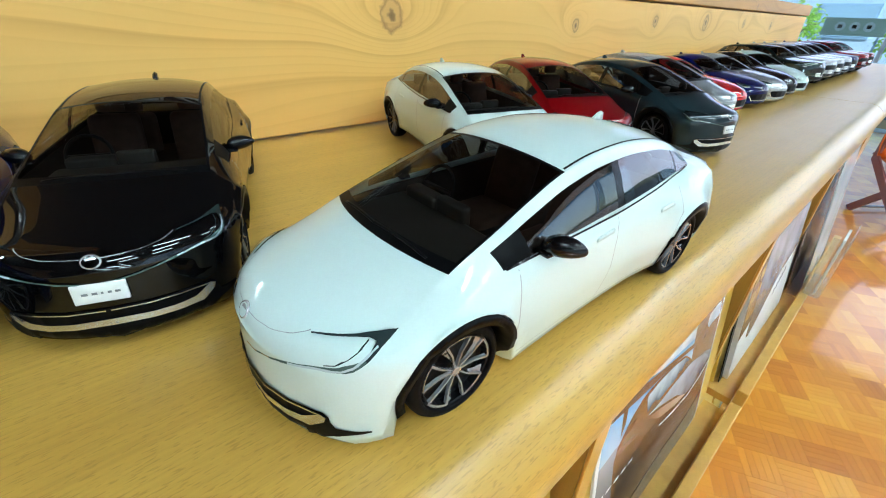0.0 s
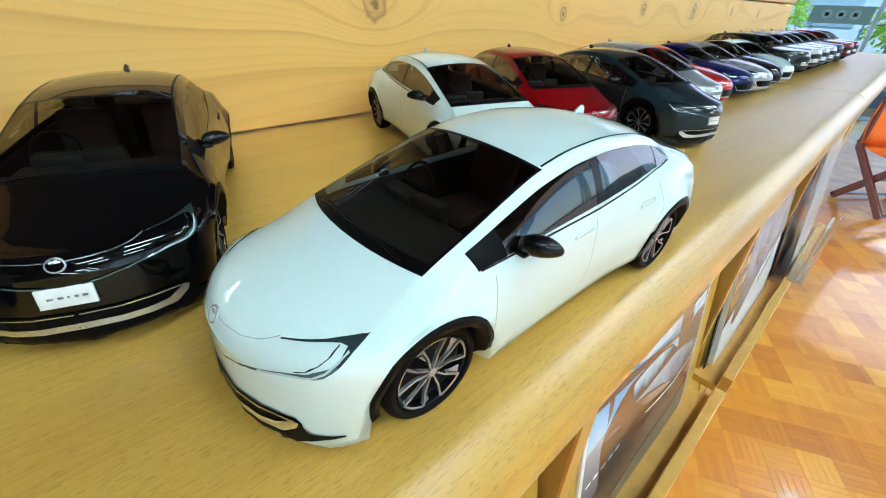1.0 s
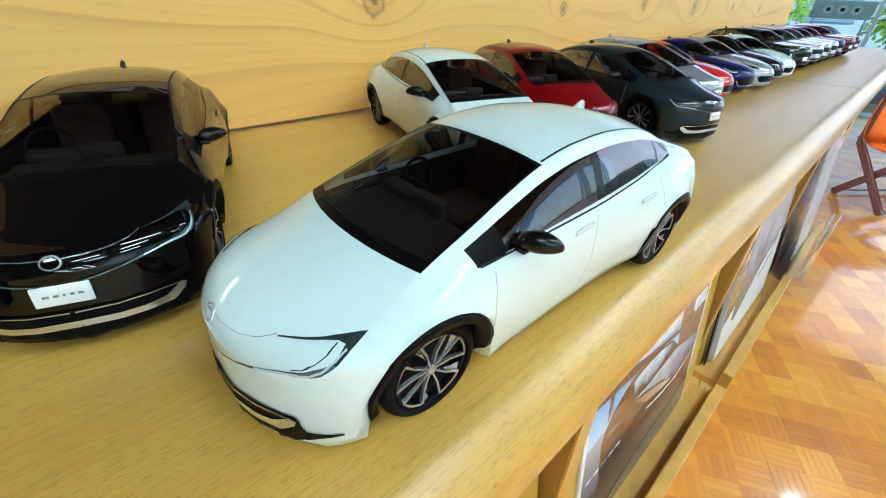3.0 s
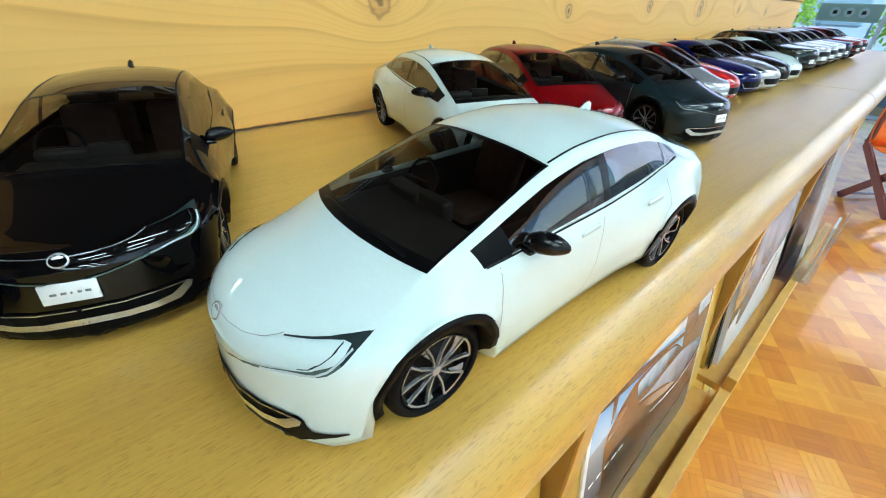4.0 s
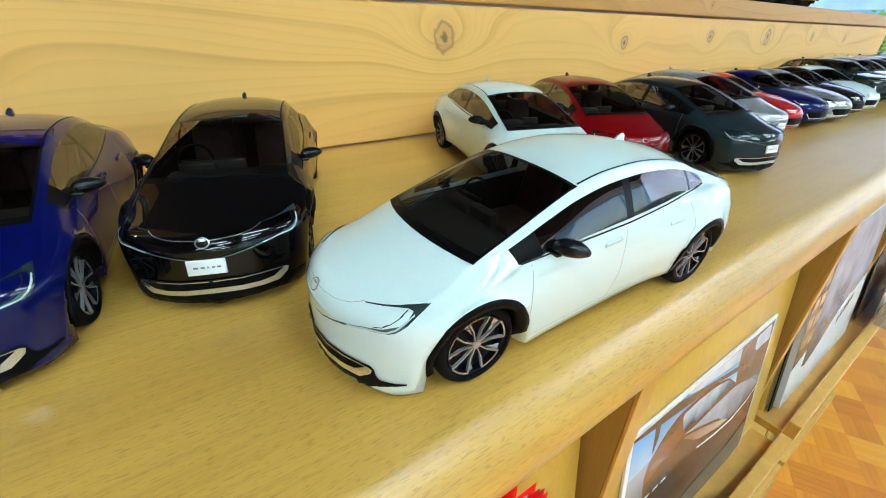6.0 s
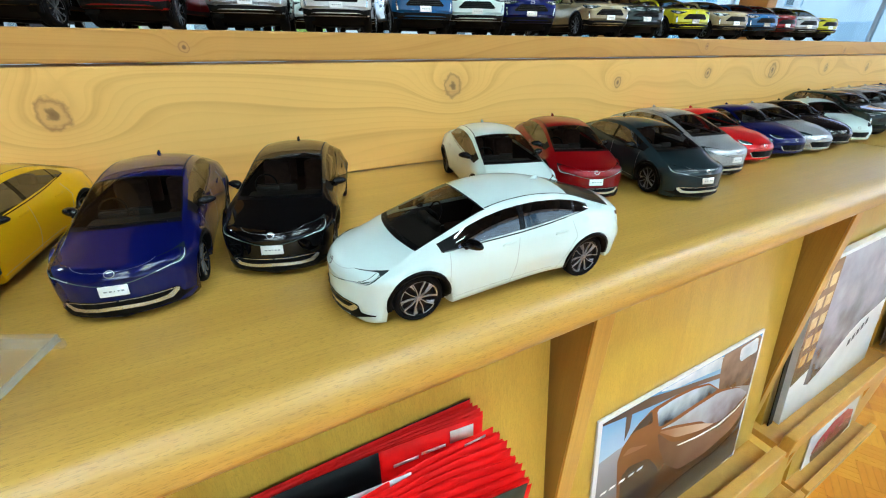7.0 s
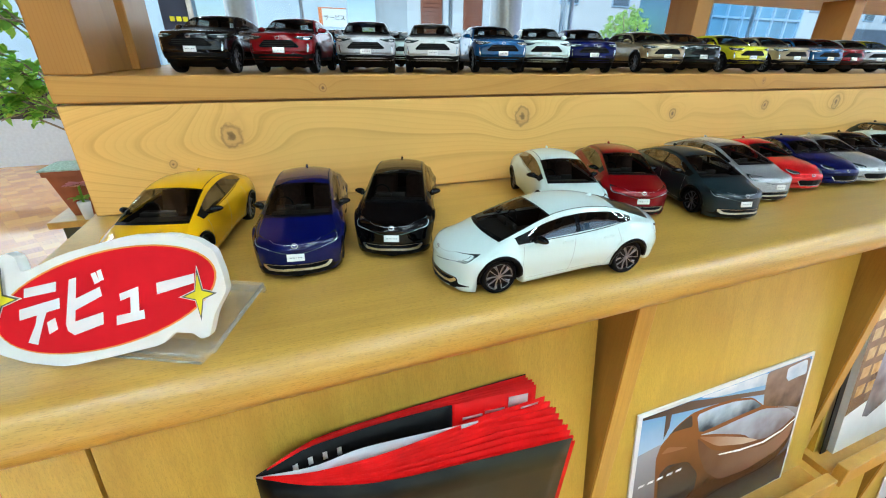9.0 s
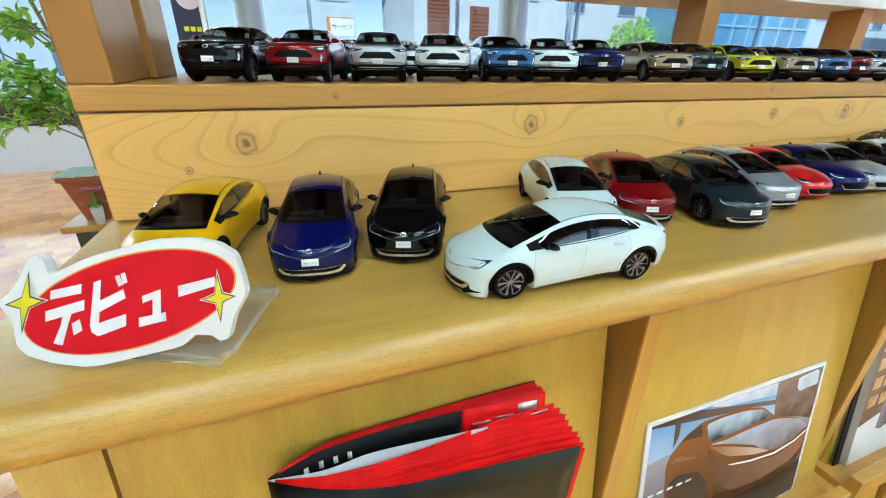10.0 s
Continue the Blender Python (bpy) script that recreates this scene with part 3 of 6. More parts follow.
def wheel(c, parent, x, side):
    w = new("wheel", None)
    w.parent = parent
    r, tw = c["wheel"], c["tyre_w"]
    w.location = ((x - c["length"] / 2) * S, side * (c["track"] - tw / 2 + .05) * S, r * S)
    if side > 0:
        w.rotation_euler = (0, 0, math.pi)
    key = (c["length"], "wheel")
    if key not in CACHE:
        bm = bmesh.new()
        h = tw / 2
        rr = r * .765
        prof = [(rr, -h + .03), (rr + .01, -h + .005), (r * .80, -h - .006), (r * .93, -h + .002), (r * .985, -h + .03), (r, -h + .06), (r, h - .05), (r * .93, h), (rr, h - .01), (rr - .01, 0)]
        lathe(bm, [(a * S, b * S) for a, b in prof], 40)
        bmesh.ops.recalc_face_normals(bm, faces=bm.faces[:])
        tyre = bpy.data.meshes.new("tyre")
        bm.to_mesh(tyre)
        tyre.materials.append(M["tyre"])
        bm.free()
        bm = bmesh.new()
        lathe(bm, [(a * S, b * S) for a, b in [(.036, -h + .035), (.034, -h + .014), (.022, -h + .010), (.0005, -h + .010)]], 16)
        n = c["spokes"] // 2

        def polar(rad, ang, dep):
            return Vector((rad * math.cos(ang), dep, rad * math.sin(ang))) * S

        def bar(stations):
            """A bevelled bar through stations of (radius, angle, half width, depth)."""
            rows_ = []
            for k, (rad, ang, wd, dep) in enumerate(stations):
                q = Vector((-math.sin(ang), 0, math.cos(ang))) * wd * S
                mid = polar(rad, ang, dep)
                low = Vector((0, .022 * S, 0))
                rows_.append([bm.verts.new(mid - q * 1.3 + low), bm.verts.new(mid - q), bm.verts.new(mid + q), bm.verts.new(mid + q * 1.3 + low)])
            for a_, b_ in zip(rows_, rows_[1:]):
                for k in range(3):
                    bm.faces.new((a_[k], a_[k + 1], b_[k + 1], b_[k]))

        ro = rr - .012
        for i in range(n):
            mid_ = 2 * math.pi * i / n + .3
            for sg in (-1, 1):
                bar([(.028, mid_ + sg * .34, .0055, -h + .020), (ro * .55, mid_ + sg * .27, .0060, -h + .016), (ro, mid_ + sg * .36, .0085, -h + .008)])
            # the rim between the two spokes of a pair
            arc = [mid_ - .36 + .72 * k / 6 for k in range(7)]
            for a_, b_ in zip(arc, arc[1:]):
                bm.faces.new([bm.verts.new(polar(*q)) for q in ((ro + .006, a_, -h + .006), (ro + .006, b_, -h + .006), (ro - .008, b_, -h + .010), (ro - .008, a_, -h + .010))])
            # the twisted blade beside each pair
            for k0, k1, w0, w1 in ((.48, .78, .02, .12), (.78, 1.0, .12, .20)):
                a0_, a1_ = mid_ + .40, mid_ + .40
                bm.faces.new([bm.verts.new(polar(*q)) for q in ((ro * k0, a0_, -h + .026), (ro * k0, a0_ + w0, -h + .036), (ro * k1, a1_ + w1, -h + .030), (ro * k1, a1_, -h + .018))])
        bmesh.ops.recalc_face_normals(bm, faces=bm.faces[:])
        rim = bpy.data.meshes.new("rim")
        bm.to_mesh(rim)
        rim.materials.append(M["rim"])
        bm.free()
        bm = bmesh.new()
        lathe(bm, [(a * S, b * S) for a, b in [(rr + .004, -h + .028), (rr - .008, -h + .006), (rr - .018, -h + .014), (rr - .026, -h + .06), (rr - .05, -h + .075), (.0005, -h + .08)]], 32)
        back = bpy.data.meshes.new("brake_disc")
        bm.to_mesh(back)
        back.materials.append(M["rim_dark"])
        bm.free()
        for me in (tyre, rim, back):
            for p in me.polygons:
                p.use_smooth = me is tyre
        CACHE[key] = (tyre, rim, back)
    for nm, me in zip(("tyre", "rim", "brake_disc"), CACHE[key]):
        o = new(nm, me)
        o.parent = w
    return w


CACHE = {}
PAINTED = ("body", "mirror_cap", "door_handle", "roof_fin")


def build_car(c, name, colour, black_mirrors=True, details=None):
    car = new(name, None)
    lacquer = PAINTS[colour]
    bm, panes, rows = shell(c)
    tree = BVHTree.FromBMesh(bm)
    solid = bm.copy()
    for quads in panes.values():
        for q, *_ in quads:
            try:
                solid.faces.new([solid.verts.new(p) for p in dict.fromkeys(q)])
            except ValueError:
                pass
    full = BVHTree.FromBMesh(solid)
    solid.free()
    part("body", shrink(bm, c), lacquer, car)
    rim_ = lambda f: f[3] >= 6 or f[1] < c["screen"][0] + .075 or f[2] > c["screen"][1] - .03
    for nm in ("windshield", "rear_window"):
        glass_ = part(nm, shrink(pane_mesh([f for f in panes[nm] if nm != "windshield" or not rim_(f)]), c), M["window"], car, "tinted clear glass")
        if nm == "windshield":
            part("black_border", shrink(pane_mesh([f for f in panes[nm] if rim_(f)]), c), M["trim"], glass_, "black printed edge")
    for side in ("left", "right"):
        ps = c["pillars"]
        cuts = [c["side"][0]] + [v for p in ps for v in p] + [c["side"][1]]
        names = ("front_side_window", "rear_side_window", "quarter_window")
        cuts = cuts[2:] if cuts[0] == cuts[1] else cuts
        for j in range(0, len(cuts), 2):
            q = [f for f in panes[side + "_glass"] if cuts[j] - 1e-6 <= f[1] and f[2] <= cuts[j + 1] + 1e-6]
            if q:
                part(names[min(2, j // 2)], shrink(pane_mesh(q), c), M["side_window"], car, "tinted side glass")
        for p in ps:
            q = [f for f in panes[side + "_glass"] if p[0] - 1e-6 <= f[1] and f[2] <= p[1] + 1e-6]
            if q:
                part("door_pillar", shrink(pane_mesh(q), c), M["trim"] if p is ps[0] and c is HATCH else M["gloss_black"], car, "black corner pane" if p is ps[0] and c is HATCH else "gloss black pillar")
    # cabin
    d0, d1, dz = c["dash"]
    bm = box(bmesh.new(), d0 + .12, d1, -.60, .60, dz - .35, dz - .06, .05)
    box(bm, d1 - .08, d1 + .06, .12, .5, dz - .14, dz + .02, .03)
    box(bm, d1 - .06, d1 + .03, -.18, .12, dz - .14, dz + .05, .02)
    part("dashboard", shrink(bm, c), M["dash"], car)
    bm = bmesh.new()
    rings = 20
    for i in range(rings):
        a = 2 * math.pi * i / rings
        b = 2 * math.pi * (i + 1) / rings
        for sgn in (0,):
            p = [Vector((d1 + .17 + .07 * math.sin(w) , .38 + .18 * math.cos(w), dz - .02 + .165 * math.sin(w))) for w in (a, b)]
            n = Vector((1, 0, -.4)).normalized() * .016
            r0 = [(pp - Vector((d1 + .17, .38, dz - .02))).normalized() * .016 for pp in p]
            v = [bm.verts.new(p[0] + n), bm.verts.new(p[1] + n), bm.verts.new(p[1] + r0[1]), bm.verts.new(p[0] + r0[0]),
                 bm.verts.new(p[0] - n), bm.verts.new(p[1] - n), bm.verts.new(p[1] - r0[1]), bm.verts.new(p[0] - r0[0])]
            for q in ((0, 1, 2, 3), (3, 2, 5, 4), (4, 5, 6, 7), (7, 6, 1, 0)):
                bm.faces.new([v[k] for k in q])
    box(bm, d1 + .13, d1 + .17, .22, .54, dz - .045, dz - .005)
    part("steering_wheel", shrink(bm, c), M["trim"], car)
    for sx, sy, *drop in c["seats"]:
        zf = dz - .5 + (drop[0] if drop else 0)
        bm = box(bmesh.new(), sx, sx + .5, sy - .25, sy + .25, zf, zf + .18, .05)
        bk = box(bmesh.new(), sx + .42, sx + .58, sy - .24, sy + .24, zf + .12, zf + .66, .06)
        for v in bk.verts:
            v.co.x += (v.co.z - zf) * .28
        hd = box(bmesh.new(), sx + .62, sx + .72, sy - .13, sy + .13, zf + .68, zf + .86, .04)
        for b2 in (bk, hd):
            me = bpy.data.meshes.new("tmp")
            b2.to_mesh(me)
            b2.free()
            bm.from_mesh(me)
            bpy.data.meshes.remove(me)
        part("seat", shrink(bm, c), M["seat"], car)
    zs = dz - .42
    bm = bmesh.new()
    box(bm, .5, c["length"] - .5, -.66, .66, .16, zs + .02)
    part("cabin_floor", shrink(bm, c), M["interior"], car)
    bm = bmesh.new()
    fw, fz, fb = (smooth_curve(c[k]) for k in ("belt_w", "belt_z", "bow"))
    for sy in (-1, 1):
        prev = None
        for k in range(15):
            x = c["screen"][0] + .05 + (c["side"][1] - c["screen"][0]) * k / 14
            y = fw(x) - .03
            xx = x + fb(x) * (y / .88) ** 2.2
            cur = [bm.verts.new((xx, sy * y, fz(x) - .012)), bm.verts.new((xx, sy * (y - .03), fz(x) - .03)), bm.verts.new((xx, sy * (y - .03), zs))]
            if prev:
                for m in range(2):
                    bm.faces.new((prev[m], prev[m + 1], cur[m + 1], cur[m]))
            prev = cur
    box(bm, c["side"][1] - .35, c["side"][1] + .2, -.62, .62, zs, dz + .02, .03)
    part("door_lining", shrink(bm, c), M["interior"], car)
    # wheels
    for ax in c["axles"]:
        for sd in (-1, 1):
            wheel(c, car, ax, sd)
    for ax in c["axles"]:
        for sd in (-1, 1):
            bm = bmesh.new()
            r = c["arch"] - (.055 if c is not CROSS else .015)
            wid = .056 if c is not CROSS else .085
            radii = (r, r, c["arch"] + .004, r + wid, r + wid)
            prev = None
            for k in range(33):
                w = radians(-14 + 208 * k / 32)
                cur = []
                for m, rad in enumerate(radii):
                    x, z = ax + rad * math.cos(w), c["wheel"] + rad * math.sin(w)
                    ys = []
                    for probe in (max(rad, c["arch"] + .006), c["arch"] + .02):
                        hit = full.ray_cast(Vector((ax + probe * math.cos(w), 3 * sd, max(c["wheel"] + probe * math.sin(w), .2))), Vector((0, -sd, 0)))[0]
                        ys.append(abs(hit.y) if hit else .8)
                    y = min((max(ys) if m < 3 else ys[0]) + .006, .91)
                    y -= .25 if m == 0 else (.03 if m == 4 else 0)
                    cur.append(bm.verts.new((x, sd * y, z)))
                if prev:
                    for m in range(4):
                        bm.faces.new((prev[m], prev[m + 1], cur[m + 1], cur[m]))
                prev = cur
            bmesh.ops.recalc_face_normals(bm, faces=bm.faces[:])
            part("wheel_arch_trim", shrink(bm, c), M["trim"], car, "dark plastic arch edge")
    # mirrors
    mx, mz = c["mirror"]
    for sd in (-1, 1):
        bm = bmesh.new()
        bmesh.ops.create_uvsphere(bm, u_segments=16, v_segments=10, radius=1)
        for v in bm.verts:
            x, y, z = v.co
            z *= (1.0 if z > 0 else .8)
            v.co = Vector((mx + .14 + .085 * x * (1 - .25 * y) + .05 * y, sd * (.89 + .125 * y), mz + .045 + .075 * z * (1 - .18 * y)))
        arm = box(bmesh.new(), mx + .03, mx + .13, -.06, .06, -.016, .016, .012)
        for v in arm.verts:
            v.co = Vector((v.co.x, sd * (.80 + v.co.y), mz + v.co.z))
        me = bpy.data.meshes.new("tmp")
        arm.to_mesh(me)
        arm.free()
        bm.from_mesh(me)
        bpy.data.meshes.remove(me)
        bmesh.ops.recalc_face_normals(bm, faces=bm.faces[:])
        part("mirror", shrink(bm, c), M["gloss_black"] if black_mirrors else lacquer, car, "gloss black door mirror" if black_mirrors else "")
    # roof fin
    zf = smooth_curve(c["top"])(c["fin"])
    bm = prism(bmesh.new(), [(c["fin"] - .10, zf - .02), (c["fin"] + .03, zf + .055), (c["fin"] + .075, zf + .06), (c["fin"] + .09, zf - .03)], -.022, .022)
    bmesh.ops.bevel(bm, geom=bm.edges[:], offset=.012, segments=2, affect="EDGES")
    part("roof_fin", shrink(bm, c), lacquer, car)
    if details:
        details(c, car, full, lacquer)
    return car


def oval(cy, cz, ry, rz, n=24):
    return [(cy + ry * math.cos(2 * math.pi * i / n), cz + rz * math.sin(2 * math.pi * i / n)) for i in range(n)]


def detailer(c, car, tree):
    def add(nm, poly, axis, off, mat, sign=1, label="", depth=0.0, step=.03):
        return part(nm, shrink(drape(tree, poly, axis, off, sign, step, depth), c), mat, car, label)
    return add


def number_plate(c, car, tree, z, tilt=8):
    """A white plate whose writing is reduced to bars."""
    p = tree.ray_cast(Vector((-3, 0, z)), Vector((1, 0, 0)))[0]
    bm = box(bmesh.new(), -.010, .012, -.155, .155, -.068, .068, .004)
    r = Matrix.Translation((p.x - .006, 0, z)) @ Matrix.Rotation(radians(tilt), 4, "Y")
    bm.transform(r)
    plate = part("number_plate", shrink(bm, c), M["plate"], car, "white plate")
    for y, w in ((-.10, .03), (-.055, .022), (-.012, .012), (.03, .03), (.085, .035)):
        bm = box(bmesh.new(), -.0135, -.0105, y - w / 2, y + w / 2, -.008, .008)
        bm.transform(r)
        part("plate_bar", shrink(bm, c), M["ink"], plate)


def emblem(c, car, tree, z, lacquer, r=.066):
    add = detailer(c, car, tree)
    o, i = oval(0, z, r, r * .68), oval(0, z, r * .84, r * .53)
    bm = drape(tree, o, "front", .008, 1, .02, .006)
    em = part("badge", shrink(bm, c), M["badge"], car, "plain oval chrome badge")
    part("badge_inset", shrink(drape(tree, i, "front", .0095, 1, .02), c), lacquer, em)


def hatch_details(c, car, tree, lacquer):
    add = detailer(c, car, tree)
    for sg in (-1, 1):
        lamp = add("headlight", [(.50, .780), (.732, .787), (.83, .793), (.93, .801), (.90, .776), (.81, .707), (.80, .718), (.835, .774), (.80, .780), (.732, .781), (.50, .777)], "diag", .011, M["lamp"], sg, "smoked claw-shaped headlight", step=.014)
        part("lower_lens", shrink(drape(tree, [(.81, .707), (.745, .668), (.70, .659), (.53, .657), (.327, .628), (.07, .577), (.07, .587), (.327, .640), (.53, .671), (.645, .684), (.705, .698), (.80, .718)], "diag", .0112, sg, .014), c), M["lamp_strip"], lamp, "pale teal lower lens")
        part("lens_edge", shrink(drape(tree, band([(.60, .687), (.66, .697), (.72, .727), (.80, .776)], .005), "diag", .0125, sg, .015), c), M["lamp"], lamp, "thin dark lens edge")
        part("light_guide", shrink(drape(tree, band([(.40, .646), (.55, .665), (.69, .670), (.745, .687), (.845, .756)], .011), "diag", .0165, sg, .015), c), M["lamp_bright"], lamp, "pale light strip")
        add("lower_grille", [(-.03, .085), (.30, .085), (.46, .105), (.60, .178), (.70, .196), (.81, .210), (.81, .226), (.70, .236), (.625, .252), (.60, .285), (.592, .33), (.56, .360), (.50, .362), (.36, .372), (-.03, .384)], "diag", .009, M["trim"], sg, "black lower grille and corner vent", step=.022)
        add("bonnet_seam", band([(.05, .738), (.25, .745), (.40, .764), (.49, .784)], .0022), "diag", .003, M["line"], sg, step=.015)
        add("bumper_blade", [(-.02, .246), (.30, .228), (.47, .228), (.565, .290), (.58, .330), (.54, .352), (.505, .328), (.43, .285), (.29, .279), (-.02, .298)], "diag", .018, M["chrome"], sg, "silver bumper blade", step=.02)
        add("bumper_blade", band([(.53, .345), (.36, .356), (.0, .368)], .009), "diag", .016, M["chrome"], sg, step=.02)
    number_plate(c, car, tree, .515)
    emblem(c, car, tree, .72, lacquer, .058)
    for sd in (-1, 1):
        for pts in ([(1.37, .915), (1.355, .6), (1.345, .22)], [(2.43, .96), (2.40, .6), (2.37, .40), (2.33, .26)], [(3.36, 1.0), (3.42, .78), (3.28, .60), (3.12, .31)]):
            add("door_seam", band(pts, .007), "side", .002, M["line"], sd)
        add("sill_seam", band([(1.40, .265), (2.2, .30), (2.7, .335), (3.02, .35)], .006), "side", .002, M["line"], sd)
        for hx in (2.26, 3.14):
            add("door_handle", [(hx - .11, .855), (hx + .10, .868), (hx + .112, .885), (hx + .10, .90), (hx - .10, .886), (hx - .115, .872)], "side", .007, lacquer, sd, depth=.006)
        add("window_trim", band([(1.28, .935), (1.6, .95), (2.45, .985), (3.0, 1.02), (3.45, 1.06), (3.70, 1.085)], .014), "side", .006, M["gloss_black"], sd, "black window line")
        add("roof_ditch", band([(1.98, sd * .565), (2.3, sd * .552), (2.8, sd * .54), (3.2, sd * .525), (3.45, sd * .51)], .016), "top", .002, M["trim"], 1, "black roof gutter")
        add("rear_light", band([(4.30, .93), (4.42, .90), (4.50, .88)], .045), "side", .005, M["tail"], sd, "thin red tail light")
    add("fuel_flap", [(3.60 + .06 * math.cos(a / 16 * 6.2832), .985 + .055 * math.sin(a / 16 * 6.2832)) for a in range(16)], "side", .0025, lacquer, -1)
    wip = bmesh.new()
    for (a, b) in (((.925, -.50), (.885, .06)), ((.885, .0), (.915, .46))):
        f = drape(tree, band([a, b], .016), "top", .012, 1, .05, .008)
        me = bpy.data.meshes.new("tmp")
        f.to_mesh(me)
        f.free()
        wip.from_mesh(me)
        bpy.data.meshes.remove(me)
    part("wiper", shrink(wip, c), M["trim"], car)


def coupe_details(c, car, tree, lacquer):
    add = detailer(c, car, tree)
    for sg in (-1, 1):
        lamp = add("headlight", [(.38, .60), (.52, .585), (.70, .62), (.82, .70), (.74, .70), (.55, .675), (.40, .64)], "diag", .006, M["lamp"], sg, "clear headlight")
        part("light_guide", shrink(drape(tree, band([(.42, .61), (.56, .605), (.70, .64), (.78, .69)], .02), "diag", .0085, sg, .03), c), M["lamp_bright"], lamp, "pale light strip")
        add("side_intake", [(.55, .25), (.70, .25), (.74, .42), (.64, .38)], "diag", .005, M["trim"], sg, "black side intake")
        add("sill_trim", band([(1.3, .17), (2.9, .19)], .05), "side", .006, M["trim"], sg)
        add("door_seam", band([(1.42, .80), (1.40, .25)], .007), "side", .002, M["line"], sg)
        add("door_seam", band([(2.72, .88), (2.80, .6), (2.62, .25)], .007), "side", .002, M["line"], sg)
        add("door_handle", [(2.40, .74), (2.62, .75), (2.62, .78), (2.40, .77)], "side", .012, lacquer, sg, depth=.012)
    add("grille", [(-.36, .25), (.36, .25), (.46, .38), (.40, .43), (-.40, .43), (-.46, .38)], "front", .005, M["trim"], label="black hexagonal grille")
    add("grille_edge", band([(-.46, .38), (-.36, .25), (.36, .25), (.46, .38)], .018), "front", .009, M["chrome"])
    emblem(c, car, tree, .575, lacquer, .06)


def cross_details(c, car, tree, lacquer):
    add = detailer(c, car, tree)
    for sg in (-1, 1):
        lamp = add("headlight", [(.34, .90), (.50, .845), (.66, .835), (.80, .865), (.94, .935), (.91, .96), (.72, .945), (.50, .925), (.36, .915)], "diag", .006, M["lamp"], sg, "angular headlight", step=.02)
        part("light_guide", shrink(drape(tree, band([(.42, .912), (.60, .923), (.76, .932), (.89, .944)], .009), "diag", .0095, sg, .02), c), M["lamp_bright"], lamp, "pale light strip")
        part("lamp_bowl", shrink(drape(tree, [(.56, .86), (.66, .855), (.74, .872), (.74, .90), (.60, .90)], "diag", .0095, sg, .02), c), M["badge"], lamp, "bright reflector")
        add("fog_slot", [(.60, .56), (.635, .55), (.675, .74), (.655, .77), (.635, .76)], "diag", .008, M["chrome"], sg, "upright silver light slot")
        add("corner_cladding", [(.40, .36), (.93, .35), (.93, .48), (.80, .53), (.62, .50), (.40, .475)], "diag", .0065, M["trim"], sg, "black corner cladding")
        add("sill_trim", band([(1.22, .34), (2.2, .35), (2.98, .37)], .13), "side", .006, M["trim"], sg, "black side cladding")
        add("door_seam", band([(1.38, 1.03), (1.36, .42)], .007), "side", .002, M["line"], sg)
        add("door_seam", band([(2.28, 1.05), (2.26, .42)], .007), "side", .002, M["line"], sg)
        for hx in (2.12, 2.90):
            add("door_handle", [(hx - .10, .87), (hx + .10, .88), (hx + .10, .91), (hx - .10, .90)], "side", .012, lacquer, sg, depth=.012)
        add("roof_rail", band([(1.9, sg * .555), (2.5, sg * .545), (3.3, sg * .525)], .02), "top", .004, M["trim"])
        add("rear_pillar", [(3.36, 1.13), (3.50, 1.18), (3.46, 1.40), (3.25, 1.44)], "side", .004, M["gloss_black"], sg)
        add("bonnet_crease", band([(.16, sg * .46), (.5, sg * .52), (1.02, sg * .56)], .010), "top", .003, M["line"], 1)
    add("grille", [(-.50, .655), (.50, .655), (.53, .69), (.45, .76), (.36, .835), (-.36, .835), (-.45, .76), (-.53, .69)], "front", .006, M["trim"], label="black trapezoid grille")
    for z in (.70, .745, .79):
        add("grille_bar", band([(-.42, z), (.42, z)], .010), "front", .009, M["dash"])
    add("skid_panel", [(-.64, .365), (.64, .365), (.68, .45), (.56, .50), (-.56, .50), (-.68, .45)], "front", .006, M["trim"], label="black lower bumper")
    number_plate(c, car, tree, .59, 4)
    emblem(c, car, tree, .885, lacquer, .062)


def place(car, nose, rear, z, c, back=0.0):
    """Pose of a car whose nose stands at one point and whose axis runs towards another."""
    a = math.atan2(rear[1] - nose[1], rear[0] - nose[0])
    h = c["length"] * S / 2 + back
    return pose(nose[0] + math.cos(a) * h, nose[1] + math.sin(a) * h, z, 0, 0, math.degrees(a))


def recolour(car, old, colour):
    for o in car.children_recursive:
        if o.type == "MESH":
            for sl in o.material_slots:
                if sl.material == old:
                    sl.link = "OBJECT"
                    sl.material = PAINTS[colour]


# ---- structure ----
def edge_y(x):
    return 0.0535 + 0.018 * x


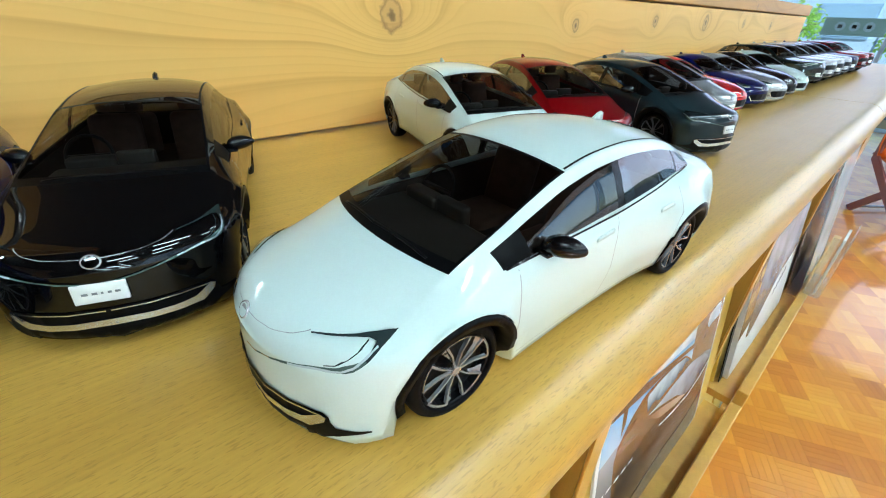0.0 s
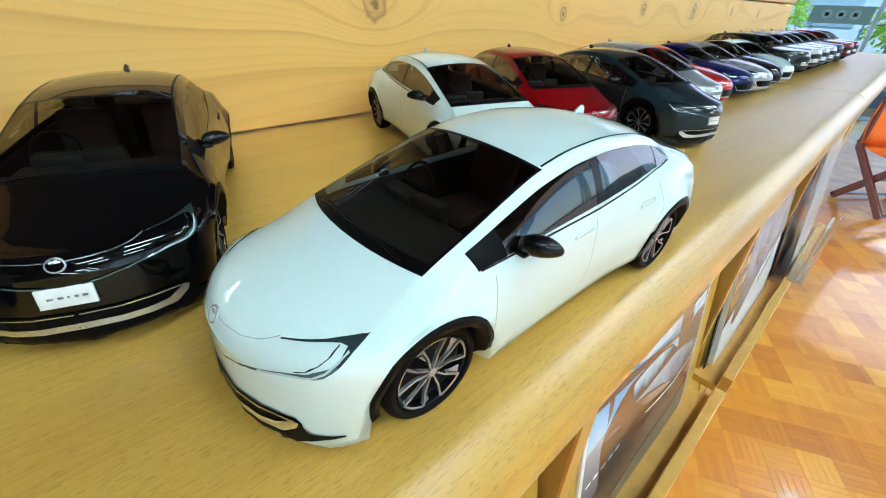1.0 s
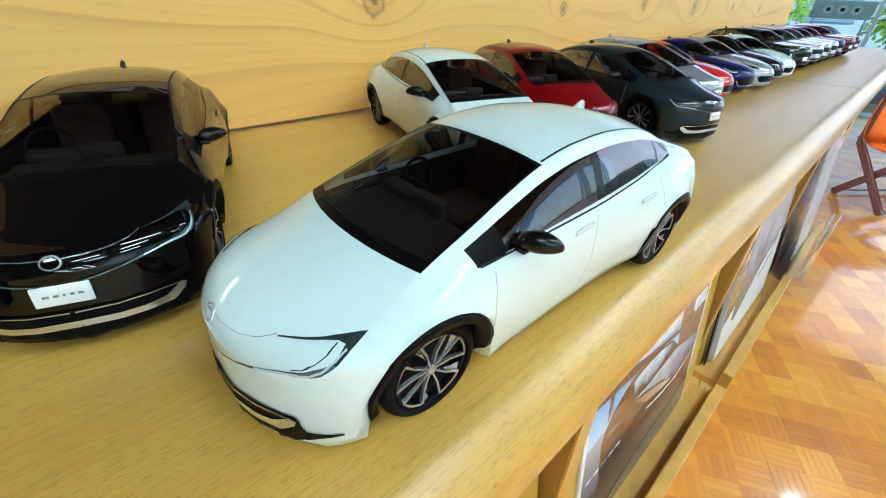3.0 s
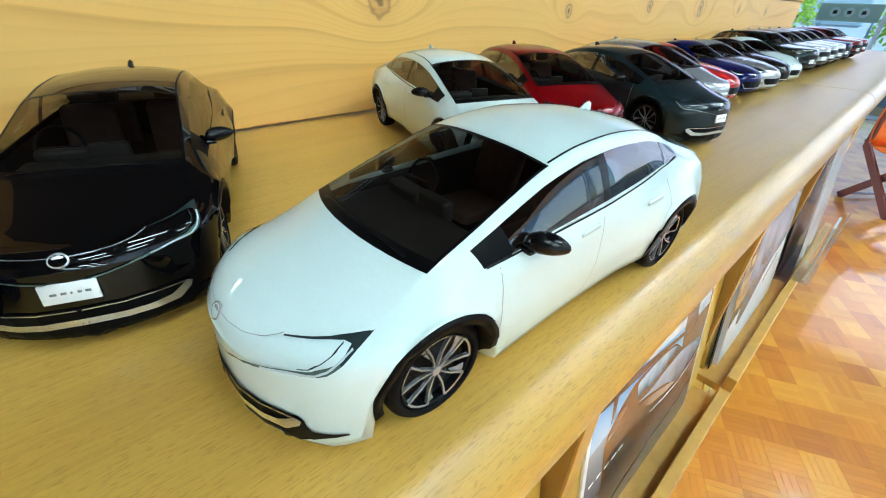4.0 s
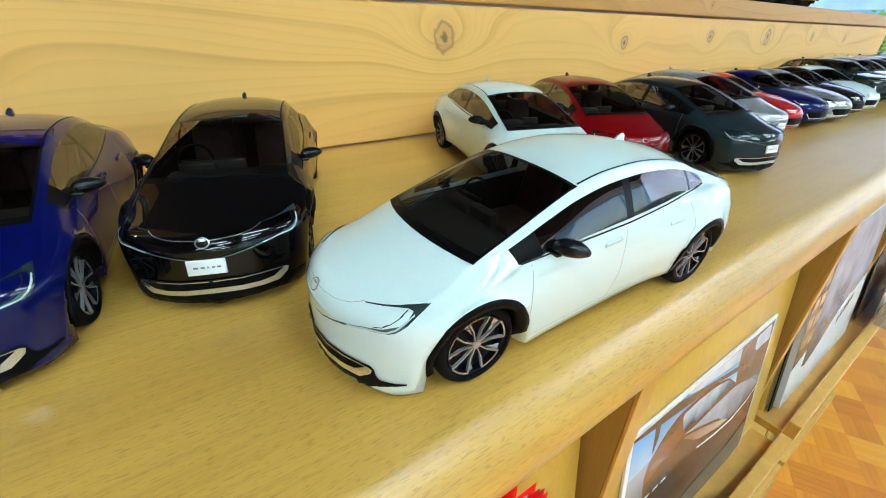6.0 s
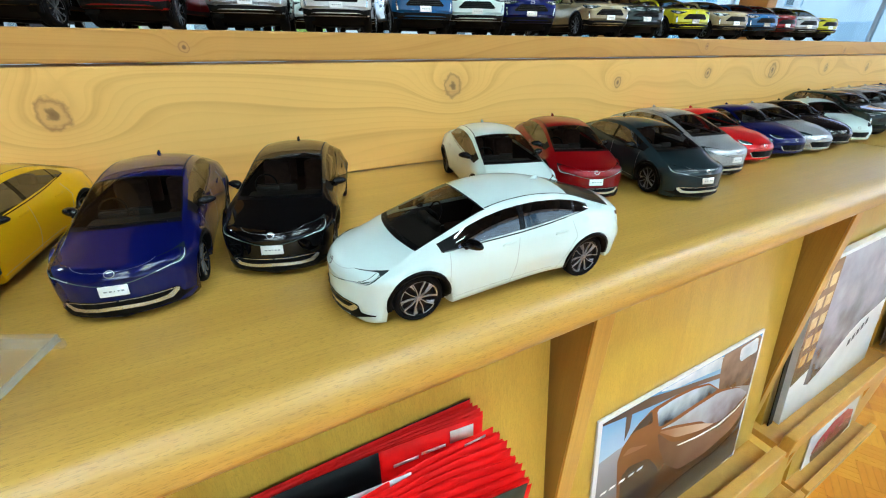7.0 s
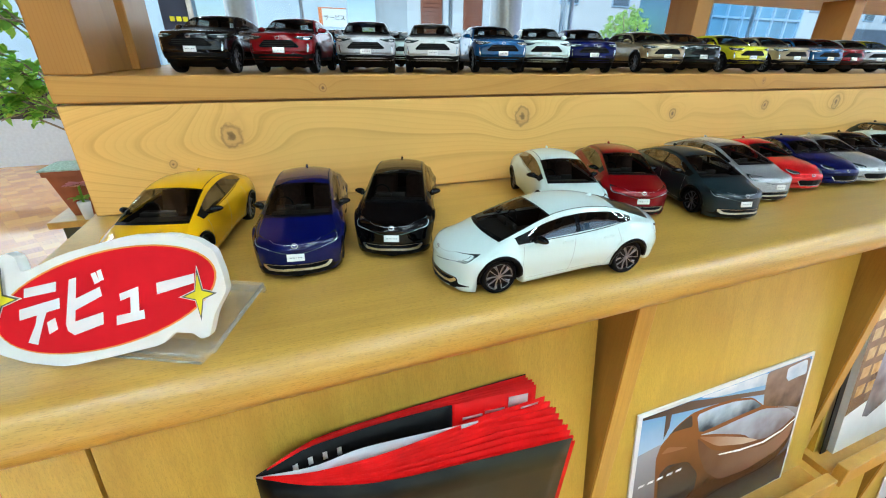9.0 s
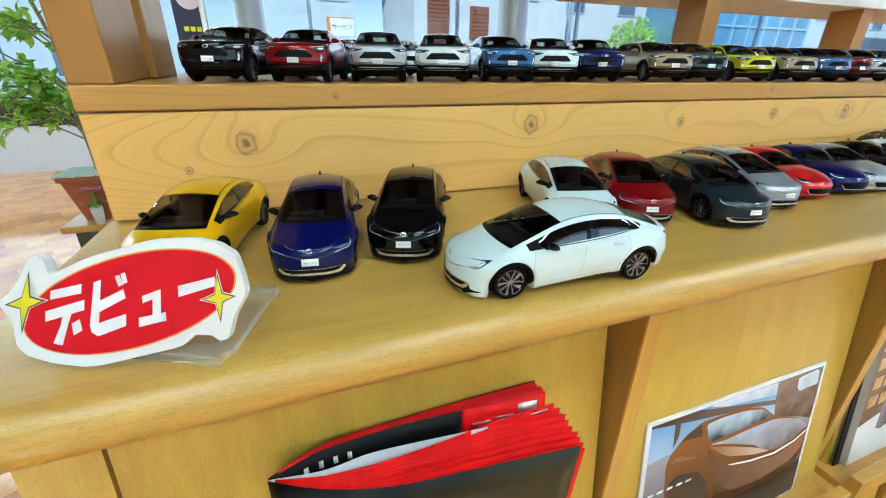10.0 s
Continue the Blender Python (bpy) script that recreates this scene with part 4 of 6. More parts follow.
def shelf(name, x0, x1, label):
    """A worktop 30 mm thick with a bull-nosed front edge."""
    prof = [(0.300, 0.0)] + [(0.016 - 0.016 * math.sin(radians(a)), -0.016 + 0.016 * math.cos(radians(a))) for a in range(0, 91, 10)] + [(0.016 - 0.016 * math.cos(radians(a)), -0.016 - 0.014 * math.sin(radians(a))) for a in range(10, 91, 10)] + [(0.300, -0.030)]
    bm = bmesh.new()
    rows = []
    n = 24
    for i in range(n + 1):
        x = x0 + (x1 - x0) * i / n
        rows.append([bm.verts.new((x, (edge_y(x) + p[0]) if p[0] < .2 else .32, p[1])) for p in prof])
    for a, b in zip(rows, rows[1:]):
        for k in range(len(prof) - 1):
            bm.faces.new((a[k], b[k], b[k + 1], a[k + 1]))
    bm.faces.new([bm.verts.new(v.co) for v in rows[0]])
    bm.faces.new([bm.verts.new(v.co) for v in reversed(rows[-1])])
    bmesh.ops.recalc_face_normals(bm, faces=bm.faces[:])
    ob = part(name, bm, M["beech"], None, "", True)
    for p in ob.data.polygons:
        p.use_smooth = abs(p.normal.x) < .5
    return tagged(ob, label, "shelf", kind="structure")


shelf("shelf_1", -0.166, 0.752, "pale beech display counter top with rounded edge")
shelf("shelf_2", 0.754, 1.60, "pale beech display counter top with rounded edge")
tagged(boxpart("back_board", (-0.161, 1.365, 0.300, 0.326, 0.0015, 0.0920), M["pine_board"], None, 0.0012), "knotty pine board behind the model cars", "board", kind="structure")
tagged(boxpart("upper_shelf", (-0.1615, 1.37, 0.298, 0.72, 0.0935, 0.1135), M["pine_lip"], None, 0.0015), "pine plank shelf above the knotty board", "shelf", kind="structure")
for i, (x0, x1, y0, y1) in enumerate(((-0.161, -0.130, 0.299, 0.345),)):
    tagged(boxpart("post", (x0, x1, y0, y1, 0.1138, 0.62), M["pine_post"], None, 0.0015), "square pine post standing on the plank shelf", "post", kind="structure")

# ---- cars on the counter ----
hatch = build_car(HATCH, "model_car", "white", True, hatch_details)
hatch.matrix_basis = place(hatch, (0.0793, 0.1031), (0.2325, 0.0961), 0.0, HATCH)
tagged(hatch, "white model hatchback car parked slantwise on the counter", "model car", "model cars on the counter")
ROW = [
    ("blue", (-0.0028, 0.128), (0.0159, 0.2445)), ("black", (0.0593, 0.1373), (0.0983, 0.2473)),
    ("white", (0.2200, 0.1380), (0.2480, 0.2470)), ("red", (0.2858, 0.1442), (0.328, 0.2494)), ("grey", (0.3661, 0.1097), (0.3915, 0.2301)),
    ("silver", (0.4500, 0.1354), (0.4676, 0.2559)), ("yellow", (-0.0934, 0.1432), (-0.0675, 0.2398)),
]
for col, nose, rear in ROW:
    o = copy_thing(hatch, place(hatch, nose, rear, 0.0, HATCH, 0.0015))
    recolour(o, PAINTS["white"], col)
    tagged(o, col + " model hatchback car in the row before the knotty board", "model car", "model cars on the counter")
for o in [o for o in hatch.children_recursive if o.name.startswith(("number_plate", "plate_bar"))]:
    bpy.data.objects.remove(o)
coupe = build_car(COUPE, "model_car", "scarlet", True, coupe_details)
coupe.matrix_basis = place(coupe, (0.5240, 0.150), (0.542, 0.2588), 0.0, COUPE)
tagged(coupe, "scarlet model sports coupe in the row on the counter", "model car", "model cars on the counter")
for col, nose, rear in (("navy", (0.584, 0.150), (0.612, 0.26)), ("silver", (0.631, 0.1447), (0.66, 0.26)), ("black", (0.686, 0.1494), (0.7276, 0.26)), ("white", (0.736, 0.1524), (0.80, 0.26))):
    o = copy_thing(coupe, place(coupe, nose, rear, 0.0, COUPE))
    recolour(o, PAINTS["scarlet"], col)
    tagged(o, col + " model sports coupe in the row on the counter", "model car", "model cars on the counter")
cross = build_car(CROSS, "model_car", "black", False, cross_details)
UP = [("black", -0.0643), ("red", .0060), ("silver", .0845), ("pearl", .1525), ("sky", .2330), ("white", .2874), ("navy", .3526), ("beige", .4655), ("green", .5266), ("lime", .6195), ("beige", .7107), ("sky", .7871), ("red", .8443), ("silver", .91), ("lime", .98)]
LEAN_ = (.037, .040, .030, .040, .025, .050, .048, .030, .034, .030, .026, .030, .024, .03, .02)
for i, (col, x) in enumerate(UP):
    m = place(cross, (x, .322), (x + LEAN_[i], .45), 0.1137, CROSS)
    if i == 0:
        cross.matrix_basis, o = m, cross
    else:
        o = copy_thing(cross, m)
        recolour(o, PAINTS["black"], col)
    tagged(o, col + " model compact SUV on the plank shelf", "model car", "model SUVs on the upper shelf")
for i, (col, x) in enumerate((("black", -.088), ("red", .012), ("sky", .098), ("white", .172), ("silver", .26), ("navy", .345), ("beige", .44), ("white", .53), ("green", .62), ("silver", .71), ("red", .80))):
    o = copy_thing(cross, place(cross, (x, .487), (x - .004, .62), 0.1137, CROSS))
    recolour(o, PAINTS["black"], col)
    tagged(o, col + " model compact SUV in the rear row on the plank shelf", "model car", "model SUVs on the upper shelf")
for i, (col, x) in enumerate((("green", .81), ("silver", .885), ("silver", .94), ("silver", 1.0), ("navy", 1.06), ("red", 1.17), ("red", 1.24))):
    o = copy_thing(cross, place(cross, (x, .150), (x + .03, .26), 0, CROSS))
    recolour(o, PAINTS["black"], col)
    tagged(o, col + " model SUV far along the counter", "model car", "model cars on the counter")



# ---- cabinet under the counter ----
def cab(x, y):
    """The cabinet stands at a slight angle to the board, like the counter edge."""
    return y + 0.018 * (x - 0.3)


def skew(bm):
    for v in bm.verts:
        v.co.y = cab(v.co.x, v.co.y)
    return bm


def panel_y(z, z0=0.0):
    return 0.135 + 0.14 * (z - z0)


DIV = [-0.150, 0.245, 0.645, 1.045, 1.445]
TIER = 0.415
def slab(x0, x1, z0, z1, zref, thick=0.012):
    """A leaning rear panel of one rack bay."""
    bm = bmesh.new()
    co = []
    for z in (z0, z1):
        for dy in (0, thick):
            for x in (x0, x1):
                co.append(bm.verts.new((x, panel_y(z, zref) + dy, z)))
    a = co
    for q in ((0, 1, 5, 4), (3, 2, 6, 7), (2, 0, 4, 6), (1, 3, 7, 5), (4, 5, 7, 6), (1, 0, 2, 3)):
        bm.faces.new([a[k] for k in q])
    bmesh.ops.recalc_face_normals(bm, faces=bm.faces[:])
    return skew(bm)


rack = new("brochure_rack", None)
tagged(rack, "beech brochure rack with leaning panels under the counter", "rack", kind="structure")
for i, (a, b) in enumerate(zip(DIV, DIV[1:])):
    if i == 0:
        part("end_stile", slab(-0.1765, -0.1342, FLOOR, -0.0305, 0.0), M["beech_panel"], rack, "flush end board", smooth=False)
        part("divider", skew(box(bmesh.new(), a, -0.125, 0.165, 0.30, FLOOR, -0.0302)), M["beech_shaded"], rack, smooth=False)
        a = -0.1500
    else:
        # Sides carry the shade in their colour; the front edge keeps the plain beech.
        divider = part("divider", skew(box(bmesh.new(), a, a + 0.018, 0.0905, 0.30, FLOOR, -0.0302)), M["beech_shaded"], rack, smooth=False)
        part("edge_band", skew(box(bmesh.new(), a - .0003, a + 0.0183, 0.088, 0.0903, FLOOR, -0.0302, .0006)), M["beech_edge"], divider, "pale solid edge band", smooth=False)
    for k in range(3):
        top, zr = (-0.0305, 0.0) if k == 0 else (-0.01 - TIER * k, -TIER * k)
        part("back_panel", slab(a + (0.0205 if i else 0.0184), b - 0.0045, -0.405 - k * TIER, top, zr), M["beech_panel"], rack, smooth=False)
        drop = -0.012 if i % 2 else 0.0
        zb = -0.405 - k * TIER + drop
        part("tray", skew(box(bmesh.new(), a + 0.0185 - (.012 if i == 2 else 0), b - 0.008, 0.0505, 0.100, zb, zb + 0.012, .0006)), M["beech_edge"], rack, smooth=False)
        part("tray_lip", skew(box(bmesh.new(), a + 0.0185 - (.012 if i == 2 else 0), b - 0.008, 0.036, 0.050, zb, zb + 0.034, .0015)), M["beech_edge"], rack, smooth=False)
part("divider", skew(box(bmesh.new(), DIV[-1], 1.585, 0.088, 0.30, FLOOR, -0.0302, .001)), M["beech_edge"], rack, smooth=False)


# ---- printed matter ----
def flat(name, polys, to_world, material, parent=None, label="", lift=0.0):
    """Flat printed areas: outlines (u, v) carried into the world by to_world(u, v, lift)."""
    bm = bmesh.new()
    for poly in polys:
        bm.faces.new([bm.verts.new(to_world(u, v, lift)) for u, v in poly])
    bmesh.ops.triangulate(bm, faces=bm.faces[:])
    bmesh.ops.recalc_face_normals(bm, faces=bm.faces[:])
    return part(name, bm, material, parent, label, False)


def gradient(name, a, b, axis=2, lo=0.0, hi=1.0, rough=0.25, mottled=0.3, size=25, coat=0.3):
    """A printed tone that runs from one ink colour to another."""
    m, t, p = nodes(name)
    tc = t.nodes.new("ShaderNodeTexCoord")
    sep = t.nodes.new("ShaderNodeSeparateXYZ")
    t.links.new(tc.outputs["Object"], sep.inputs[0])
    f = math_(t, "DIVIDE", math_(t, "SUBTRACT", sep.outputs[axis], lo), hi - lo)
    f = math_(t, "ADD", f, math_(t, "MULTIPLY", math_(t, "SUBTRACT", noise_tex(t, coords(t), size, 4), 0.5), mottled))
    t.links.new(ramp(t, f, [(0.0, a), (1.0, b)]), p.inputs["Base Color"])
    p.inputs["Roughness"].default_value = rough
    p.inputs["Coat Weight"].default_value = coat
    p.inputs["Specular IOR Level"].default_value = 0.2
    p.inputs["Coat Roughness"].default_value = 0.08
    return m


PAPER = plain("paper_white", (0.78, 0.78, 0.77), 0.4, coat=0.3)
INK = plain("ink_black", (0.004, 0.004, 0.005), 0.35, coat=0.0, spec=0.12)
RED = plain("ink_red", (0.80, 0.007, 0.006), 0.4, coat=0.0, var=0.12, size=60, spec=0.1)
WHITE_INK = plain("ink_white", (0.82, 0.82, 0.82), 0.4)


def leaning(x0, width, z_top, height, lift=0.0012, zref=0.0, y_off=0.0):
    """Maps (u, v) of a sheet, v down from its top, onto a leaning rack panel."""
    cs, sn = math.cos(math.atan(0.14)), math.sin(math.atan(0.14))
    def f(u, v, l=0.0):
        z = z_top - v * height * cs
        x = x0 + u * width
        return Vector((x, cab(x, panel_y(z, zref)) - lift - l - y_off, z))
    return f


def booklet(name, w, thick, material):
    """A sheet or booklet: its face at the map's surface, its body behind it."""
    bm = bmesh.new()
    fr = [bm.verts.new(w(u, v, 0)) for u, v in ((0, 0), (1, 0), (1, 1), (0, 1))]
    bk = [bm.verts.new(w(u, v, -thick)) for u, v in ((0, 0), (1, 0), (1, 1), (0, 1))]
    bm.faces.new(fr)
    bm.faces.new(bk[::-1])
    for i in range(4):
        j = (i + 1) % 4
        bm.faces.new((fr[i], bk[i], bk[j], fr[j]))
    bmesh.ops.recalc_face_normals(bm, faces=bm.faces[:])
    return part(name, bm, material, None, "", False)


def rounded(pts, it=2):
    for _ in range(it):
        out = []
        for (a, b), (c_, d) in zip(pts, pts[1:] + pts[:1]):
            out += [(a * .88 + c_ * .12, b * .88 + d * .12), (a * .12 + c_ * .88, b * .12 + d * .88)]
        pts = out
    return pts


# brochure with a bronze saloon
w = leaning(0.302, 0.290, -0.2035, 0.205, 0.0030)
bro = booklet("brochure", w, 0.0022, PAPER)
tagged(bro, "glossy brochure with a bronze saloon car leaning in the rack", "brochure", "brochures in the rack")
m_sky = gradient("print_sky", (0.50, 0.66, 0.78), (0.10, 0.34, 0.68), 2, -0.27, -0.20, mottled=0.4)
m_cloud = gradient("print_cloud", (0.42, 0.55, 0.68), (0.86, 0.88, 0.90), 2, -0.235, -0.20, mottled=2.2, size=45)
m_bronze = gradient("print_bronze", (0.045, 0.018, 0.009), (0.25, 0.092, 0.030), 2, -0.385, -0.25, mottled=0.5, size=18)
m_orange = gradient("print_orange", (0.085, 0.034, 0.016), (0.30, 0.15, 0.09), 0, 0.34, 0.60, mottled=0.7, size=16)
m_cream = gradient("print_cream", (0.30, 0.13, 0.06), (0.62, 0.46, 0.34), 0, 0.40, 0.50, mottled=0.5, size=30)
m_road = gradient("print_road", (0.12, 0.10, 0.10), (0.36, 0.37, 0.40), 2, -0.34, -0.25)
m_glassy = gradient("print_glass", (0.03, 0.05, 0.08), (0.52, 0.66, 0.78), 2, -0.262, -0.232, mottled=1.6, size=30)
m_bonnet = gradient("print_bonnet", (0.20, 0.16, 0.17), (0.46, 0.52, 0.62), 2, -0.315, -0.265, mottled=1.5, size=28)
m_dark = gradient("print_dark", (0.02, 0.015, 0.013), (0.06, 0.045, 0.04), 2, -0.42, -0.25)
m_deck = gradient("print_deck", (0.05, 0.035, 0.030), (0.20, 0.14, 0.11), 0, 0.30, 0.52, mottled=0.5)
m_grove = gradient("print_grove", (0.05, 0.032, 0.024), (0.30, 0.20, 0.15), 2, -0.29, -0.20, mottled=1.6, size=40)
PRINT = [
    ("picture_sky", m_sky, [(.02, .02), (.985, .02), (.985, .45), (.02, .45)], 0),
    ("picture_cloud", m_cloud, [(.30, .022), (.547, .022), (.70, .024), (.718, .115), (.558, .085), (.403, .063)], 2),
    ("picture_road", m_road, [(.02, .262), (.118, .244), (.30, .26), (.985, .34), (.985, .985), (.02, .985)], 0),
    ("picture_deck", m_deck, [(.02, .02), (.257, .022), (.352, .052), (.738, .155), (.744, .19), (.513, .125), (.397, .108), (.347, .10), (.226, .078), (.123, .056), (.02, .035)], 0),
    ("picture_pillar", m_deck, [(.135, .05), (.165, .06), (.162, .148), (.14, .215)], 0),
    ("picture_grove", m_grove, [(.694, .022), (.821, .022), (.982, .022), (.984, .203), (.984, .40), (.897, .35), (.716, .27), (.70, .16)], 1),
    ("picture_clearing", m_cloud, [(.83, .116), (.827, .044), (.958, .029), (.972, .142), (.91, .141), (.852, .149)], 2),
    ("picture_body", m_bronze, [(.145, .70), (.125, .45), (.116, .331), (.132, .25), (.203, .156), (.277, .108), (.39, .108), (.514, .122), (.629, .165), (.72, .267), (.885, .349), (.975, .46), (.98, .60), (.965, .683), (.886, .80), (.70, .84), (.518, .86), (.304, .90), (.17, .92)], 1),
    ("picture_flank", m_orange, [(.33, .30), (.435, .447), (.60, .545), (.782, .60), (.90, .56), (.975, .50), (.97, .62), (.90, .70), (.70, .745), (.52, .72), (.42, .60), (.36, .44)], 2),
    ("picture_arch", m_dark, [(.145, .46), (.185, .415), (.30, .45), (.372, .582), (.37, .70), (.277, .78), (.16, .74)], 2),
    ("picture_glint", m_cream, [(.138, .314), (.173, .281), (.289, .345), (.225, .335)], 2),
    ("picture_side_window", m_dark, [(.164, .201), (.214, .154), (.276, .118), (.290, .205), (.243, .196), (.195, .190)], 1),
    ("picture_screen", m_glassy, [(.305, .135), (.40, .128), (.518, .142), (.631, .179), (.707, .261), (.539, .262), (.335, .275)], 1),
    ("picture_bonnet", m_bonnet, [(.339, .288), (.43, .300), (.56, .29), (.724, .288), (.887, .355), (.975, .45), (.90, .51), (.796, .545), (.70, .515), (.626, .431), (.434, .326)], 1),
    ("picture_fender", m_cream, [(.33, .295), (.48, .37), (.631, .453), (.74, .53), (.628, .505), (.46, .430)], 2),
    ("picture_lamp", WHITE_INK, [(.476, .497), (.62, .537), (.768, .559), (.898, .53), (.978, .480), (.978, .492), (.905, .545), (.78, .576), (.62, .552), (.492, .512)], 0),
    ("picture_shadow", m_dark, [(.18, .93), (.304, .86), (.55, .80), (.80, .80), (.957, .74), (.985, .72), (.985, .985), (.18, .985)], 1),
]
for k, (nm, mt, pts, smooth_) in enumerate(PRINT):
    flat(nm, [rounded(pts, smooth_)], w, mt, bro, lift=.00010 + .00003 * k)
flat("title_bars", [[(x, .478), (x + .030, .478), (x + .024, .494), (x - .006, .494)] for x in (.045, .092, .142, .192, .240)], w, WHITE_INK, bro, lift=.00065)

# brochures in the next bays
w = leaning(0.69, 0.30, -0.135, 0.262, 0.012)
bro = booklet("brochure", w, 0.008, PAPER)
tagged(bro, "thick white brochure with a silver car leaning in the rack", "brochure", "brochures in the rack")
flat("picture_street", [[(.0, .02), (.30, .02), (.22, .68), (.0, .74)]], w, gradient("print_street", (0.07, 0.035, 0.015), (0.30, 0.17, 0.07), 2, -0.36, -0.16, mottled=1.2, size=60), bro, lift=.00012)
flat("picture_car", [[(.20, .02), (1, .02), (1, .52), (.86, .55), (.70, .575), (.58, .62), (.46, .69), (.33, .77), (.21, .82), (.16, .80)]], w, gradient("print_silver_car", (0.10, 0.09, 0.10), (0.52, 0.52, 0.60), 2, -0.36, -0.14, mottled=1.3, size=22), bro, lift=.00024)
m_gold = gradient("print_gold", (0.45, 0.22, 0.05), (0.85, 0.62, 0.28), 2, -0.32, -0.15, mottled=1.5, size=90)
for k in range(2):
    for r in range(5):
        u_, v_ = .03 + .085 * k, .10 + .115 * r
        flat("picture_lit_window", [[(u_, v_), (u_ + .065, v_ - .005), (u_ + .060, v_ + .065), (u_ - .002, v_ + .072)]], w, m_gold, bro, lift=.00018)
flat("title_bars", [[(.60 + .045 * k, .69 - .02 * k), (.63 + .045 * k, .677 - .02 * k), (.63 + .045 * k, .72 - .02 * k), (.60 + .045 * k, .733 - .02 * k)] for k in range(5)], w, INK, bro, lift=.00030)
w = leaning(0.672, 0.012, -0.150, 0.245, 0.006)
flatob = booklet("brochure", w, 0.0015, INK)
tagged(flatob, "black-backed brochure tucked behind the white one", "brochure", "brochures in the rack")
w = leaning(1.07, 0.30, -0.15, 0.25, 0.010)
bro = booklet("brochure", w, 0.0015, gradient("print_magazine", (0.10, 0.08, 0.09), (0.45, 0.36, 0.36), 2, -0.4, -0.15, mottled=1.4, size=18))
tagged(bro, "dark glossy brochure leaning in a far bay of the rack", "brochure", "brochures in the rack")
w = leaning(1.10, 0.21, -0.10, 0.29, 0.030)
bro = booklet("brochure", w, 0.0015, gradient("print_blue_grey", (0.30, 0.36, 0.40), (0.62, 0.66, 0.70), 2, -0.4, -0.1, mottled=1.4, size=14))
tagged(bro, "pale brochure standing in a far bay of the rack", "brochure", "brochures in the rack")
w = leaning(1.13, 0.27, -0.70, 0.17, 0.004, -TIER)
bro = booklet("leaflet", w, 0.0015, PAPER)
tagged(bro, "white leaflet with a red car in the lower tier", "leaflet", "brochures in the rack")
flat("picture_car", [[(.12, .50), (.20, .32), (.45, .18), (.75, .16), (.92, .30), (.95, .52), (.80, .62), (.22, .66)]], w, gradient("print_red_car", (0.25, 0.012, 0.02), (0.72, 0.16, 0.17), 2, -0.80, -0.71, mottled=1.0, size=40), bro, lift=.00015)
flat("picture_shadow", [[(.12, .55), (.80, .58), (.95, .50), (.95, .66), (.70, .74), (.18, .74)]], w, m_dark, bro, lift=.00024)
w = leaning(0.30, 0.30, -0.47, 0.2, 0.004, -TIER)
bro = booklet("leaflet", w, 0.0015, gradient("print_violet", (0.12, 0.10, 0.14), (0.40, 0.36, 0.46), 2, -0.7, -0.45, mottled=1.2, size=20))
tagged(bro, "grey-violet leaflet in the lower tier of the rack", "leaflet", "brochures in the rack")

# fanned catalogue: sheets that spring from one spine
cat = new("catalogue", None)
tagged(cat, "thick catalogue with red page edges fanned open in the rack", "catalogue", "brochures in the rack")
SPINE_X, Z_TOP, Z_BOT = -0.0462, -0.114, -0.392
BACK = smooth_curve([(0, .0918), (.2, .1090), (.42, .1120), (.69, .1140), (1, .1150)])
DARK = smooth_curve([(0, .0916), (.18, .1038), (.42, .1065), (.7, .1047), (1, .0994)])
PALE = smooth_curve([(0, .0914), (.17, .0870), (.31, .0900), (.49, .0878), (.62, .0856), (.85, .083), (1, .082)])
RED_A = smooth_curve([(0, .0912), (.19, .0821), (.35, .0806), (.54, .0828), (.79, .0875), (1, .0885)])
RED_B = smooth_curve([(0, .0908), (.16, .0780), (.46, .0720), (.75, .0720), (1, .0655)])
COVER = smooth_curve([(0, .0905), (.16, .0732), (.37, .0606), (.61, .0553), (1, .0477)])


def between(f, g, k):
    return lambda u: f(u) * (1 - k) + g(u) * k


def sheet(name, curve, material, x_end=0.165, z_top=Z_TOP, u0=0.0, u1=1.0, lift=0.0, label="", parent=None, n=20, z_bot=Z_BOT):
    """A sheet that springs from the spine along a plan curve and settles towards the tray below."""
    bm = bmesh.new()
    cols = []
    for i in range(n + 1):
        u = u0 + (u1 - u0) * i / n
        x = SPINE_X + (x_end - SPINE_X) * u
        y = curve(u)
        col = []
        zs = (z_top, z_top - .03, z_top - .1, z_bot) if z_bot == Z_BOT else (z_top, (z_top + z_bot) / 2, z_bot)
        for z in zs:
            k = min(1, (Z_TOP - z) / .28)
            col.append(bm.verts.new((x, y + (.078 + (y - .078) * .35 - y) * max(0, k) - lift, z)))
        cols.append(col)
    for a, b in zip(cols, cols[1:]):
        for k in range(len(a) - 1):
            bm.faces.new((a[k], b[k], b[k + 1], a[k + 1]))
    bmesh.ops.recalc_face_normals(bm, faces=bm.faces[:])
    bmesh.ops.solidify(bm, geom=bm.faces[:], thickness=0.00025)
    return part(name, bm, material, parent or cat, label)


